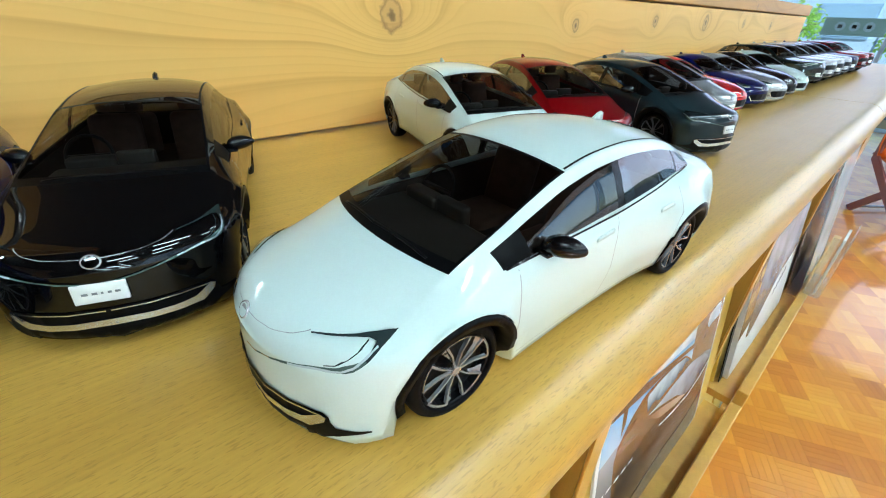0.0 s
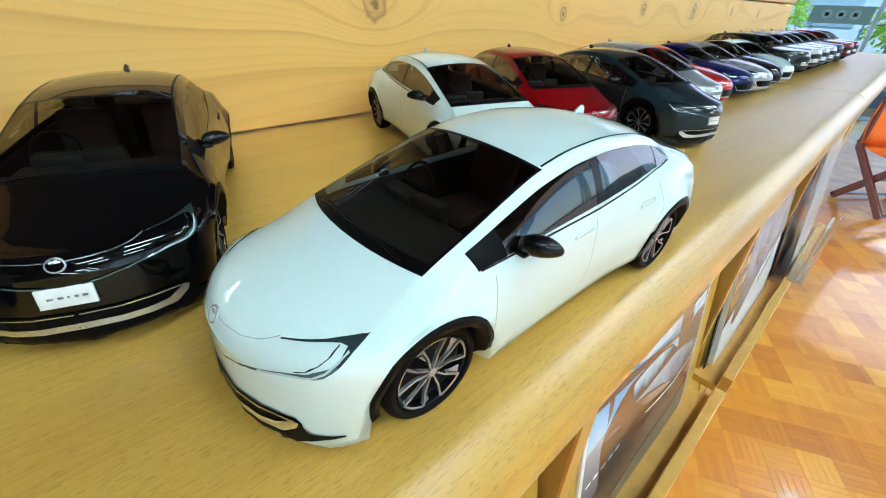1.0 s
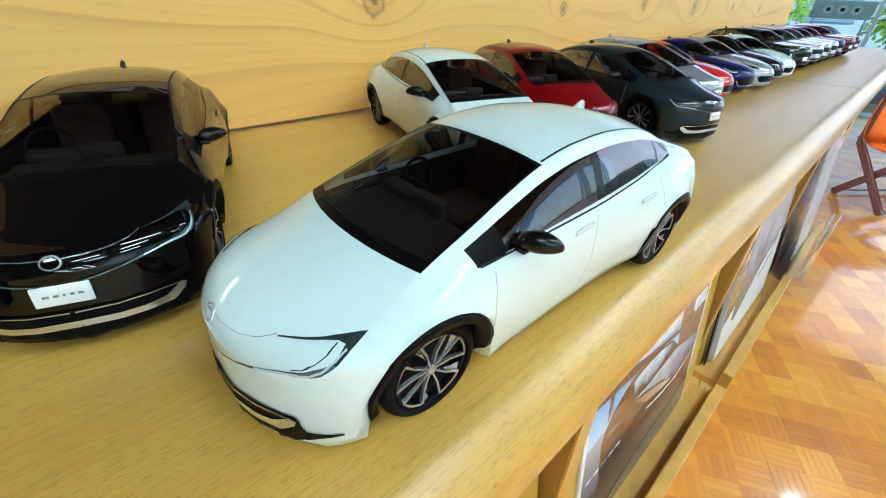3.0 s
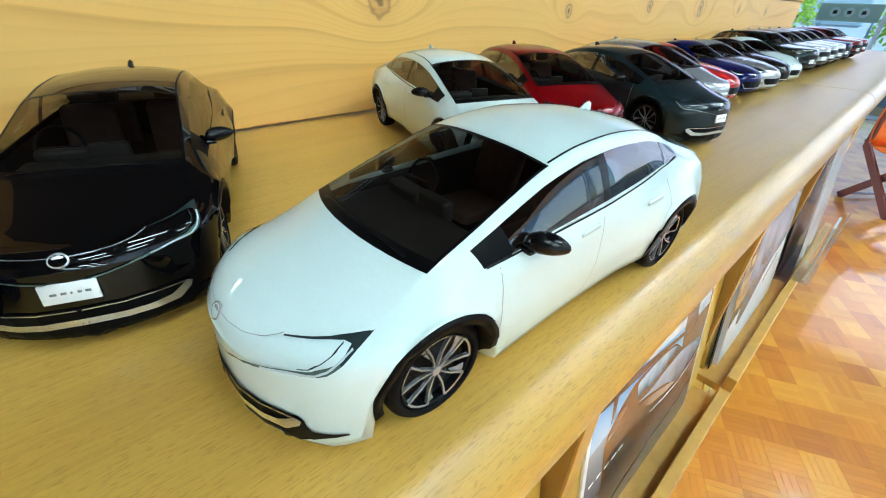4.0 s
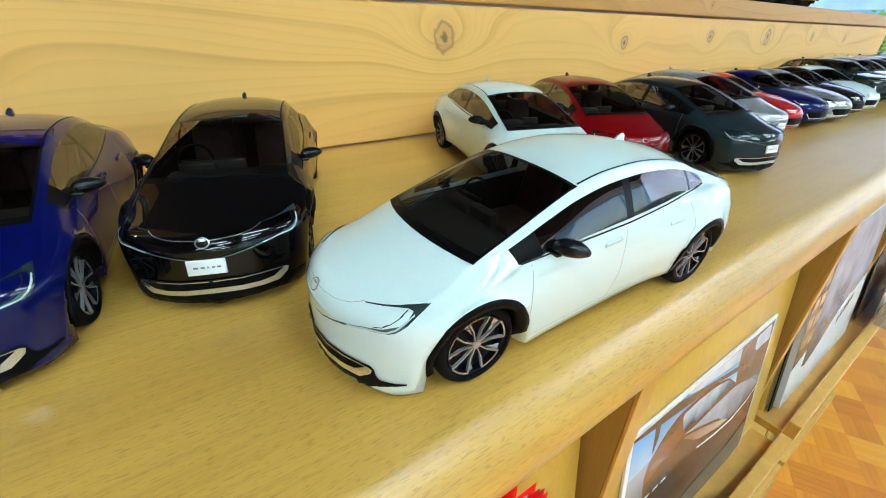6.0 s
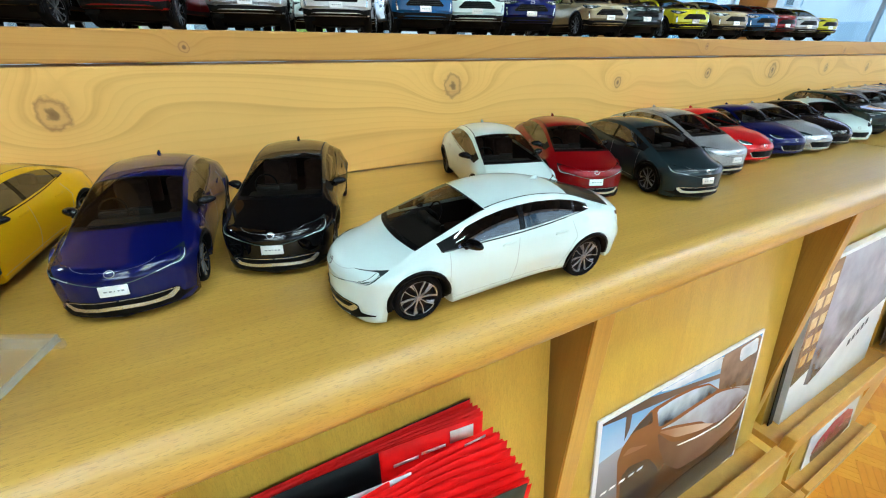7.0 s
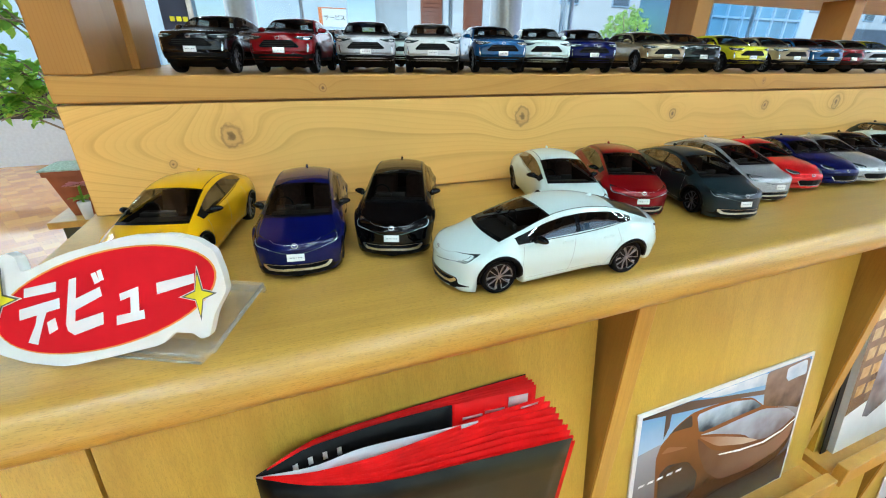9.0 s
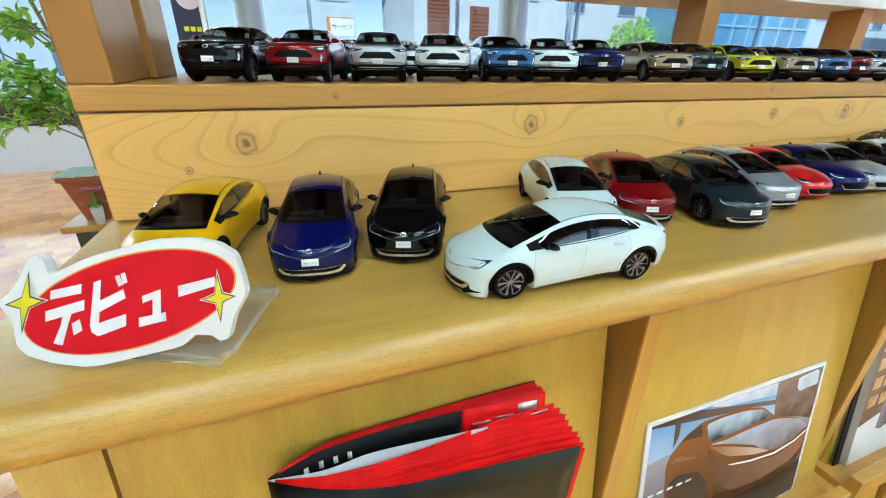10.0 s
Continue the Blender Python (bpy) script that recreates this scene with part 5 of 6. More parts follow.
sheet("back_cover", BACK, INK, 0.165, label="dark cover")
for k in range(6):
    f = (k + .6) / 7.5
    sheet("page", between(BACK, DARK, f), RED, 0.1645 + .0008 * k, Z_TOP - .0012 * (k % 3), u0=.03 if k < 4 else .45)
sheet("black_page", DARK, INK, 0.1660, Z_TOP - .001, u1=.66, label="black page")
sheet("page", DARK, RED, 0.1660, Z_TOP - .001, u0=.66)
# White page: the shade it lies in is put into its grey-blue colour.
sheet("white_page", PALE, plain("page_shaded", (0.50, 0.54, 0.58), 0.45, coat=0.2), 0.1660, Z_TOP - .001, u1=.72, label="white page")
for k in range(30):
    f = k / 29
    g = between(RED_A, RED_B, f * 2) if f < .5 else between(RED_B, COVER, f * 2 - 1)
    sheet("page", g, RED, 0.167 - .003 * f + .0015 * (k % 3), Z_TOP - .001 - .0014 * (k * 7 % 4), u0=.02)
m_cover = gradient("print_cover", (0.003, 0.003, 0.003), (0.035, 0.034, 0.018), 0, 0.0, 0.15, rough=0.35, mottled=1.4, size=26, coat=0.1)
sheet("front_cover", COVER, m_cover, 0.1625, Z_TOP, lift=.0006, label="dark glossy front cover")
# white labels on the page corners and bars for the lettering
for u0, u1, cv, z0, z1, mt in ((.885, .965, DARK, -.119, -.130, PAPER), (.90, .975, RED_A, -.118, -.1225, PAPER), (.70, .78, DARK, -.1300, -.1325, WHITE_INK), (.79, .87, DARK, -.1285, -.131, WHITE_INK)):
    sheet("page_label", cv, mt, 0.166, z0, u0, u1, .0007, n=2, z_bot=z1)
for k in range(4):
    sheet("title_bar", DARK, PAPER, 0.166, -.1228 - .0004 * k, .10 + .047 * k, .10 + .047 * k + .015, .0008, n=2, z_bot=-.1295 - .0004 * k)

# clear leaflet holder on a far tray
holder = new("leaflet_holder", None)
tagged(holder, "clear plastic leaflet holder on the far end of the rack", "holder")
part("pocket", skew(box(bmesh.new(), 1.02, 1.13, 0.020, 0.022, -.37, -.25, .0005)), M["acrylic"], holder)
part("pocket_side", skew(box(bmesh.new(), 1.018, 1.020, 0.022, 0.045, -.37, -.25, .0005)), M["acrylic"], holder)
part("pocket_floor", skew(box(bmesh.new(), 1.02, 1.13, 0.022, 0.045, -.372, -.370, .0003)), M["acrylic"], holder)
part("leaflet", skew(box(bmesh.new(), 1.03, 1.12, 0.028, 0.032, -.368, -.26, .0003)), PAPER, holder)

# ---- show card on its acrylic stand ----
card = new("show_card", None)
tagged(card, "white foam show card with a red oval on an acrylic stand", "sign")
CARD = pose(-0.0770, 0.0815, 0.0330, -14, 0, -17) @ pose(0, 0, 0, 0, -6, 0) @ Matrix.Diagonal((1.17, 1.0, 1.0, 1.0))


def on_card(u, v, l=0.0):
    return CARD @ Vector((u, -l, v))


edge = rounded([(-.0324, .0242), (-.0296, .0222), (-.0291, .0150), (-.0134, .0212), (.0098, .0257), (.0261, .0245), (.0343, .0210), (.0397, .0156), (.0411, .0057), (.0412, -.0029), (.0350, -.0127), (.0312, -.0230), (.0280, -.0238), (.0250, -.0205), (.0186, -.0192), (.0131, -.0242), (-.0069, -.0271), (-.0194, -.0287), (-.0255, -.0286), (-.0368, -.0252), (-.0456, -.0201), (-.0482, -.0152), (-.0471, -.0041), (-.0506, .0060), (-.0453, .0091), (-.0391, .0164), (-.0353, .0230)], 1)
bm = bmesh.new()
front = [bm.verts.new(on_card(u, v, .0025)) for u, v in edge]
back = [bm.verts.new(on_card(u, v, -.0025)) for u, v in edge]
bm.faces.new(front)
bm.faces.new(back[::-1])
for i in range(len(edge)):
    j = (i + 1) % len(edge)
    bm.faces.new((front[i], back[i], back[j], front[j]))
bmesh.ops.triangulate(bm, faces=[f for f in bm.faces if len(f.verts) > 4])
bmesh.ops.recalc_face_normals(bm, faces=bm.faces[:])
part("board", bm, plain("foam_board", (0.80, 0.80, 0.76), 0.6), card, smooth=False)
L0 = .0027


def tilted(cx, cy, rx, ry, ang, n=48):
    ca, sa = math.cos(radians(ang)), math.sin(radians(ang))
    return [(cx + rx * math.cos(2 * math.pi * i / n) * ca - ry * math.sin(2 * math.pi * i / n) * sa, cy + rx * math.cos(2 * math.pi * i / n) * sa + ry * math.sin(2 * math.pi * i / n) * ca) for i in range(n)]


flat("oval_border", [tilted(-.0024, -.0010, .0423, .0208, 13.3)], on_card, plain("ink_orange", (0.85, 0.35, 0.05), 0.5), card, lift=L0)
flat("oval", [tilted(-.0024, -.0010, .0416, .0201, 13.3)], on_card, plain("ink_red_flat", (0.68, 0.010, 0.018), 0.5, var=.08, spec=.15), card, lift=L0 + .0002)

# the word, stroke by stroke
strokes = [
    [(-.0295, .0084), (-.0177, .0099), (-.0188, .0057), (-.0306, .0044)],
    [(-.0335, -.0005), (-.0183, .0027), (-.0193, -.0019), (-.0346, -.0053)],
    [(-.0279, -.0037), (-.0242, -.0027), (-.0264, -.0071), (-.0309, -.0171), (-.0341, -.0156), (-.0296, -.0079)],
    [(-.0253, -.0075), (-.0219, -.0058), (-.0221, -.0111), (-.0258, -.0130)],
    [(-.0132, .0101), (-.0104, .0107), (-.0153, -.0086), (-.0045, -.0058), (-.0056, -.0113), (-.0169, -.0147), (-.0189, -.0125), (-.0189, -.0094)],
    [(-.0128, .0015), (-.0032, .0055), (-.0032, .0014), (-.0140, -.0036)],
    [(-.0051, .0115), (-.0033, .0121), (-.0027, .0076), (-.0047, .0068)],
    [(-.0028, .0124), (-.0011, .0129), (-.0010, .0084), (-.0028, .0078)],
    [(.0029, .0014), (.0103, .0036), (.0084, -.0073), (.0051, -.0078), (.0065, -.0005), (.0026, -.0018)],
    [(-.0002, -.0083), (.0102, -.0070), (.0097, -.0110), (-.0011, -.0126)],
    [(.0169, .0042), (.0312, .0065), (.0305, .0023), (.0162, -.0009)],
]
flat("lettering", strokes, on_card, WHITE_INK, card, "white katakana lettering", lift=L0 + .0004)


def star(cx, cy, rx, ry, k=.18):
    pts = []
    for i in range(4):
        a = math.pi / 2 * i
        b = a + math.pi / 4
        pts += [(cx + rx * math.cos(a), cy + ry * math.sin(a)), (cx + rx * k * 1.3 * math.cos(b), cy + ry * k * 1.1 * math.sin(b))]
    return pts


m_star = plain("ink_yellow", (0.80, 0.70, 0.01), 0.5)
m_olive = plain("ink_olive", (0.10, 0.11, 0.09), 0.5)
for cx, cy, rx, ry, lean in ((-.0396, .0044, .0077, .0142, .34), (.0312, -.0033, .0067, .0120, .11)):
    pts = star(0, 0, rx, ry, .24)
    for nm, k_, mt, lf in (("star_glow", 1.12, WHITE_INK, .0005), ("star_edge", 1.0, m_olive, .0006), ("star", .80, m_star, .0008)):
        flat(nm, [[(cx + k_ * (x + lean * y), cy + k_ * y) for x, y in pts]], on_card, mt, card, "yellow four-pointed star" if nm == "star" else "", lift=L0 + lf)
stand = new("acrylic_stand", None)
tagged(stand, "clear bent acrylic stand under the show card", "stand")
ST = pose(-0.0480, 0.0640, 0.0003, 0, 0, -26)
bm = box(bmesh.new(), -0.070, 0.0, 0.0, 0.0025, 0, 0.005, .0005)
box(bm, -0.070, 0.0, 0.0025, 0.0140, 0, 0.0022, .0005)
bm.transform(ST)
part("front_trough", bm, M["acrylic"], stand, smooth=False)
bm = bmesh.new()
pl = [(-0.1080, 0.1020), (-0.0440, 0.0700), (-0.0225, 0.1230), (-0.0850, 0.1540)]
lo = [bm.verts.new((x, y, z)) for (x, y), z in zip(pl, (.0006, .0006, .0040, .0040))]
hi = [bm.verts.new((x, y, z + .0028)) for (x, y), z in zip(pl, (.0006, .0006, .0040, .0040))]
bm.faces.new(hi)
bm.faces.new(lo[::-1])
for i in range(4):
    bm.faces.new((lo[i], lo[(i + 1) % 4], hi[(i + 1) % 4], hi[i]))
bmesh.ops.recalc_face_normals(bm, faces=bm.faces[:])
part("slope", bm, M["acrylic"], stand, smooth=False)
bm = box(bmesh.new(), -0.07, 0.0, 0, 0.0025, 0, 0.0038, .0004)
bm.transform(pose(-0.0228, 0.1215, 0.0002, 0, 0, -26))
part("rear_leg", bm, M["acrylic"], stand, smooth=False)
m_edge = glass("acrylic_edge", (0.72, 0.76, 0.70), 0.22, 0.12, 0.3)
bm = box(bmesh.new(), 0, .0004, 0, .0565, 0, .0030)
bm.transform(pose(-0.0438, 0.0700, 0.0010, 3, 0, -21.5))
part("bright_edge", bm, m_edge, stand, smooth=False)
bm = box(bmesh.new(), -.0695, -.0005, -.0007, 0, 0.0002, .0012)
box(bm, -.0695, -.0005, -.0007, 0, 0.0042, .0050)
bm.transform(ST)
part("bright_edge", bm, m_edge, stand, smooth=False)
for o in stand.children:
    o.visible_shadow = False


# ---- frame above the upper shelf ----
def upright(name, dims, label):
    return tagged(boxpart(name, dims, M["pine_post"], None, 0.0015), label, "post", kind="structure")


upright("side_plank", (-0.152, -0.134, 0.3465, 0.418, 0.1140, 0.80), "pine plank closing the shelf end")
upright("side_post", (-0.160, -0.130, 0.4300, 0.520, 0.1140, 0.80), "pine post at the shelf end")
upright("rear_post", (0.866, 0.911, 0.650, 0.725, 0.1140, 0.80), "square pine post behind the model cars")
upright("rear_post_b", (1.395, 1.440, 0.650, 0.725, -0.2, 0.80), "square pine post behind the model cars")
tagged(boxpart("high_shelf", (0.62, 2.2, 0.640, 0.860, 0.272, 0.300), M["white"], None, 0.0015), "pale plank over the model cars", "shelf", kind="structure")

# ---- room ----
X0, X1, Y0, Y1 = -7.03, 10.47, -5.786, 7.5
T = 0.12


def struct(name, dims, mat, label, cat="wall", bevel=0.0):
    return tagged(boxpart(name, dims, mat, None, bevel), label, cat, kind="structure")


struct("ceiling", (X0, X1, Y0, Y1, CEIL, CEIL + T), M["ceiling"], "dark brown boarded showroom ceiling", "ceiling")
m_frame = plain("frame_grey", (0.42, 0.56, 0.70), 0.4, 0.3)


M["solar"] = glass("solar_glass", (0.80, 0.93, 1.0), 0.03)
M["facade"] = glass("facade_glass", (0.84, 0.95, 1.0), 0.03)


def glazed_wall(name, along, at, a0, a1, count, sill, head, label, sheet="facade"):
    """A wall of panes between mullions, over a sill and under a head band."""
    ob = new(name, None)
    tagged(ob, label, "window", kind="structure")
    def bx(u0, u1, d0, d1, z0, z1):
        return (u0, u1, at + d0, at + d1, z0, z1) if along == "x" else (at + d0, at + d1, u0, u1, z0, z1)
    if sill > FLOOR + .01:
        part("sill_wall", box(bmesh.new(), *bx(a0, a1, 0, T, FLOOR, sill)), M["white"], ob, smooth=False)
    part("head_band", box(bmesh.new(), *bx(a0, a1, 0, T, head, CEIL)), M["white"], ob, smooth=False)
    step = (a1 - a0) / count
    for i in range(count + 1):
        u = a0 + step * i
        part("mullion", box(bmesh.new(), *bx(u - .025, u + .025, .02, .09, sill, head), .004), m_frame, ob, smooth=False)
    for i in range(count):
        u = a0 + step * i
        pane = part("pane", box(bmesh.new(), *bx(u + .025, u + step - .025, .05, .056, sill, head)), M[sheet], ob, smooth=False)
        pane.visible_shadow = False
    part("bottom_rail", box(bmesh.new(), *bx(a0, a1, .02, .09, sill, sill + .05), .004), m_frame, ob, smooth=False)
    return ob


glazed_wall("window_1", "x", Y1, X0, X1, 7, FLOOR, 2.1, "tall glazed showroom front with grey mullions")
glazed_wall("window_2", "y", 9.0, Y0, Y1, 6, FLOOR, 2.5, "glazed end wall of the showroom", "solar")
glazed_wall("window_3", "x", Y0 - T, X0, X1, 6, -0.05, 2.2, "band of windows across the showroom")
# Unseen west glazing, added to let more light in at the far left.
glazed_wall("window_4", "y", X0 - T, 2.4, Y1, 2, FLOOR, 2.1, "glazed west wall of the showroom")
# Unseen wall, added to keep west light off the rack's dividers.
struct("wall_west", (X0 - T, X0, Y0, 2.4, FLOOR, CEIL), plain("wall_brown", (0.20, 0.13, 0.08), 0.7), "brown showroom wall")

# lamps under the ceiling
fit = new("ceiling_lamp", None)
part("housing", box(bmesh.new(), -.62, .62, -.09, .09, .012, .05, .006), M["white"], fit, smooth=False)
part("diffuser", box(bmesh.new(), -.60, .60, -.075, .075, 0, .0118, .004), M["tube"], fit, smooth=False)
n = 0
for gx in (-1.2, 0.9):
    for gy in (-3.9, -2.6, -1.2):
        m = pose(gx, gy, CEIL - .052)
        o = fit if n == 0 else copy_thing(fit, m)
        o.matrix_basis = m
        tagged(o, "white ceiling lamp with a long glowing diffuser", "lamp", "ceiling lamps")
        n += 1
# More unseen lamps, added to brighten the floor and the far left partition.
for gx, gy in ((3.2, -2.3), (3.2, -1.0), (4.6, -2.3), (4.6, -1.0), (-3.6, 2.6), (-3.4, 4.6), (-1.2, 4.6), (-4.8, 4.2), (-4.8, 5.6), (-3.2, 5.9)):
    m = pose(gx, gy, CEIL - .052)
    tagged(copy_thing(fit, m), "white ceiling lamp with a long glowing diffuser", "lamp", "ceiling lamps")
area("sky_front", (1.5, Y1 - .08, 0.5), (1.5, 0, -0.1), 14.0, 3.0, 190, (0.78, 0.93, 1.0))
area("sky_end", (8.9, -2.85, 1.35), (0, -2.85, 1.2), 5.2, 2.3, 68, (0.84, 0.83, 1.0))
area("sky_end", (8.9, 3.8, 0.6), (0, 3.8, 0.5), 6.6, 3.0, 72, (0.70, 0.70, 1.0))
for k in range(2, 6):
    wx = X0 + (X1 - X0) / 6 * (k + .5)
    area("sky_back", (wx, Y0 + .06, 1.08), (wx, 0, 1.0), 2.3, 1.9, 10, (0.80, 0.95, 1.0))

# ---- parquet ----
m_par, t, p = nodes("parquet")
oi = t.nodes.new("ShaderNodeObjectInfo")
gi = t.nodes.new("ShaderNodeNewGeometry")
turn_map = t.nodes.new("ShaderNodeMapping")
turn_map.vector_type = "TEXTURE"
turn_map.inputs["Rotation"].default_value = (0, 0, radians(30))
turn_map.inputs["Scale"].default_value = (0.115, 0.115, 100)
t.links.new(gi.outputs["Position"], turn_map.inputs[0])
cell = t.nodes.new("ShaderNodeVectorMath")
cell.operation = "FLOOR"
shift = t.nodes.new("ShaderNodeVectorMath")
shift.inputs[1].default_value = (0.5, 0.5, 100.5)
t.links.new(turn_map.outputs[0], shift.inputs[0])
t.links.new(shift.outputs[0], cell.inputs[0])
per_block = t.nodes.new("ShaderNodeTexWhiteNoise")
t.links.new(cell.outputs[0], per_block.inputs["Vector"])
rnd = math_(t, "ADD", math_(t, "MULTIPLY", per_block.outputs["Value"], 0.80), math_(t, "MULTIPLY", math_(t, "FRACT", math_(t, "ADD", oi.outputs["Random"], gi.outputs["Random Per Island"])), 0.20))
gr = noise_tex(t, coords(t, (30, 30, 1)), 3.0, 5, 0.6)
c1 = ramp(t, rnd, [(0.0, (0.60, 0.175, 0.010)), (0.5, (0.80, 0.29, 0.018)), (1.0, (0.93, 0.43, 0.040))])
t.links.new(mix(t, math_(t, "MULTIPLY", gr, 0.16), c1, (0.40, 0.14, 0.015)), p.inputs["Base Color"])
p.inputs["Roughness"].default_value = 0.3
p.inputs["Coat Weight"].default_value = 1.0
p.inputs["Coat Roughness"].default_value = 0.08
bump(t, p, gr, 0.05, 0.0006)
floor = struct("floor", (X0, X1, Y0, Y1, FLOOR - .06, FLOOR - .0045), plain("floor_joint", (0.55, 0.22, 0.025), 0.5), "polished orange parquet floor laid in a basket weave", "floor")
LEN, WID, TURN_ = 0.115, 0.023, radians(30)


def strip_verts(cx, cy, along_x, z):
    """One bevelled strip: four top corners and four lower corners, turned with the pattern."""
    hx, hy = (LEN / 2, WID / 2) if along_x else (WID / 2, LEN / 2)
    out = []
    for inset, dz in ((.0003, 0.0), (.0001, -.004)):
        for sx, sy in ((-1, -1), (1, -1), (1, 1), (-1, 1)):
            out.append((cx + sx * (hx - inset), cy + sy * (hy - inset), z + dz))
    return out


QUADS = ((0, 1, 2, 3), (4, 5, 1, 0), (5, 6, 2, 1), (6, 7, 3, 2), (7, 4, 0, 3))
block = []
for along in (True, False):
    me = bpy.data.meshes.new("parquet_block")
    me.from_pydata(strip_verts(0, 0, along, 0), [], QUADS)
    me.materials.append(m_par)
    block.append(me)
CT, ST_ = math.cos(TURN_), math.sin(TURN_)
verts, faces, made = [], [], 0
for i in range(-95, 105):
    for j in range(-95, 105):
        cx, cy = LEN * i, LEN * j
        wx, wy = cx * CT - cy * ST_, cx * ST_ + cy * CT
        if not (X0 + .05 < wx < 8.95 and Y0 + .05 < wy < Y1 - .05):
            continue
        along = (i + j) % 2 == 0
        near = 0.85 < wx < 2.1 and -0.75 < wy < 0.08
        for k in (-2, -1, 0, 1, 2):
            px, py = (cx, cy + k * WID) if along else (cx + k * WID, cy)
            if near and made < 290:
                o = new("parquet_block", block[0 if along else 1])
                o.location = (px * CT - py * ST_, px * ST_ + py * CT, FLOOR)
                o.rotation_euler = (0, 0, TURN_)
                o.parent = floor
                made += 1
            else:
                n0 = len(verts)
                verts += [(x * CT - y * ST_, x * ST_ + y * CT, z) for x, y, z in strip_verts(px, py, along, FLOOR)]
                faces += [tuple(n0 + q for q in f) for f in QUADS]
me = bpy.data.meshes.new("parquet_field")
me.from_pydata(verts, [], faces)
me.materials.append(m_par)
o = new("parquet_field", me)
o.parent = floor
tagged(o, "polished orange parquet strips", kind="stuff")

# ---- plants and things past the shelf end ----
def leafy(name, color, var):
    """A leaf: soft gloss on top, light shining through."""
    m = plain(name, color, 0.45, var=var, size=14)
    t = m.node_tree
    p = t.nodes["Principled BSDF"]
    tr = nd(t, "ShaderNodeBsdfTranslucent", Color=(min(1, color[0] * 1.8), min(1, color[1] * 1.6), color[2] * 1.4, 1))
    mx = nd(t, "ShaderNodeMixShader", Fac=0.6)
    t.links.new(p.outputs[0], mx.inputs[1])
    t.links.new(tr.outputs[0], mx.inputs[2])
    t.links.new(mx.outputs[0], t.nodes["Material Output"].inputs[0])
    return m


m_leaf = leafy("leaf_green", (0.20, 0.42, 0.07), 0.4)
m_leaf2 = leafy("leaf_yellow_green", (0.42, 0.62, 0.14), 0.4)
m_bark = plain("bark", (0.36, 0.27, 0.17), 0.8, var=0.3, size=60)
m_clay = plain("terracotta", (0.36, 0.10, 0.035), 0.6, var=0.15)


def tube(bm, pts, radii, seg=8):
    prev = None
    for i, (p_, r) in enumerate(zip(pts, radii)):
        p_ = Vector(p_)
        d = (Vector(pts[min(i + 1, len(pts) - 1)]) - Vector(pts[max(i - 1, 0)])).normalized()
        a = d.cross(Vector((0.3, 1, 0.1))).normalized()
        b = d.cross(a)
        ring = [bm.verts.new(p_ + (a * math.cos(2 * math.pi * k / seg) + b * math.sin(2 * math.pi * k / seg)) * r) for k in range(seg)]
        if prev:
            for k in range(seg):
                bm.faces.new((prev[k], prev[(k + 1) % seg], ring[(k + 1) % seg], ring[k]))
        prev = ring


def leaf(bm, at, d, up, ln, wd):
    d, s = d.normalized(), d.cross(up).normalized()
    n = s.cross(d)
    rows = []
    for f, w_, dz in ((0, .05, 0), (.25, .8, .06), (.55, 1, .05), (.82, .55, -.05), (1, .03, -.18)):
        c_ = at + d * ln * f + n * ln * dz
        rows.append([bm.verts.new(c_ - s * wd * w_ + n * wd * .25), bm.verts.new(c_), bm.verts.new(c_ + s * wd * w_ + n * wd * .25)])
    for a, b in zip(rows, rows[1:]):
        for k in range(2):
            bm.faces.new((a[k], a[k + 1], b[k + 1], b[k]))


rng = random.Random(4)
PX, PY = -0.528, 1.20
plant = new("potted_tree", None)
tagged(plant, "small leafy tree in a square terracotta planter", "plant")
bm = bmesh.new()
ringz = [(-0.2615, .026), (-0.152, .046), (-0.151, .052), (-0.138, .052), (-0.138, .045), (-0.146, .044)]
prev = None
for z, hw in ringz:
    ring = [bm.verts.new((PX + sx * hw, PY + sy * hw, z)) for sx, sy in ((-1, -1), (1, -1), (1, 1), (-1, 1))]
    if prev:
        for k in range(4):
            bm.faces.new((prev[k], prev[(k + 1) % 4], ring[(k + 1) % 4], ring[k]))
    prev = ring
bm.faces.new(prev)
bmesh.ops.recalc_face_normals(bm, faces=bm.faces[:])
pot = part("planter", bm, m_clay, plant, smooth=False)
bm = box(bmesh.new(), PX - .056, PX + .056, PY - .056, PY + .056, -.1375, -.1335, .001)
part("gravel_top", bm, plain("pale_gravel", (0.46, 0.56, 0.50), 0.8, var=0.35, size=180), pot, "pale grey-green gravel", smooth=False)
bm = bmesh.new()
trunk = [(PX + .025, PY, -.15), (PX + .022, PY, 0.0), (PX + .03, PY + .01, .12), (PX + .0, PY, .28), (PX - .02, PY, .45)]
tube(bm, trunk, (.0055, .005, .0045, .004, .003))
tips = []
for i in range(38):
    f = rng.uniform(.15, 1)
    k = min(3, int(f * 4))
    base = Vector(trunk[k]).lerp(Vector(trunk[k + 1]), f * 4 - k if f < 1 else 1)
    d = Vector((rng.uniform(-1.2, .7), rng.uniform(-.8, .8), rng.uniform(-.25, .8))).normalized()
    ln = rng.uniform(.10, .26)
    mid = base + d * ln * .5 + Vector((0, 0, .02))
    end = base + d * ln - Vector((0, 0, .03))
    tube(bm, (base, mid, end), (.0028, .002, .001), 5)
    tips += [(base.lerp(mid, .6), d), (mid, d), (mid.lerp(end, .5), d), (end, d)]
bmesh.ops.recalc_face_normals(bm, faces=bm.faces[:])
part("trunk", bm, m_bark, plant)
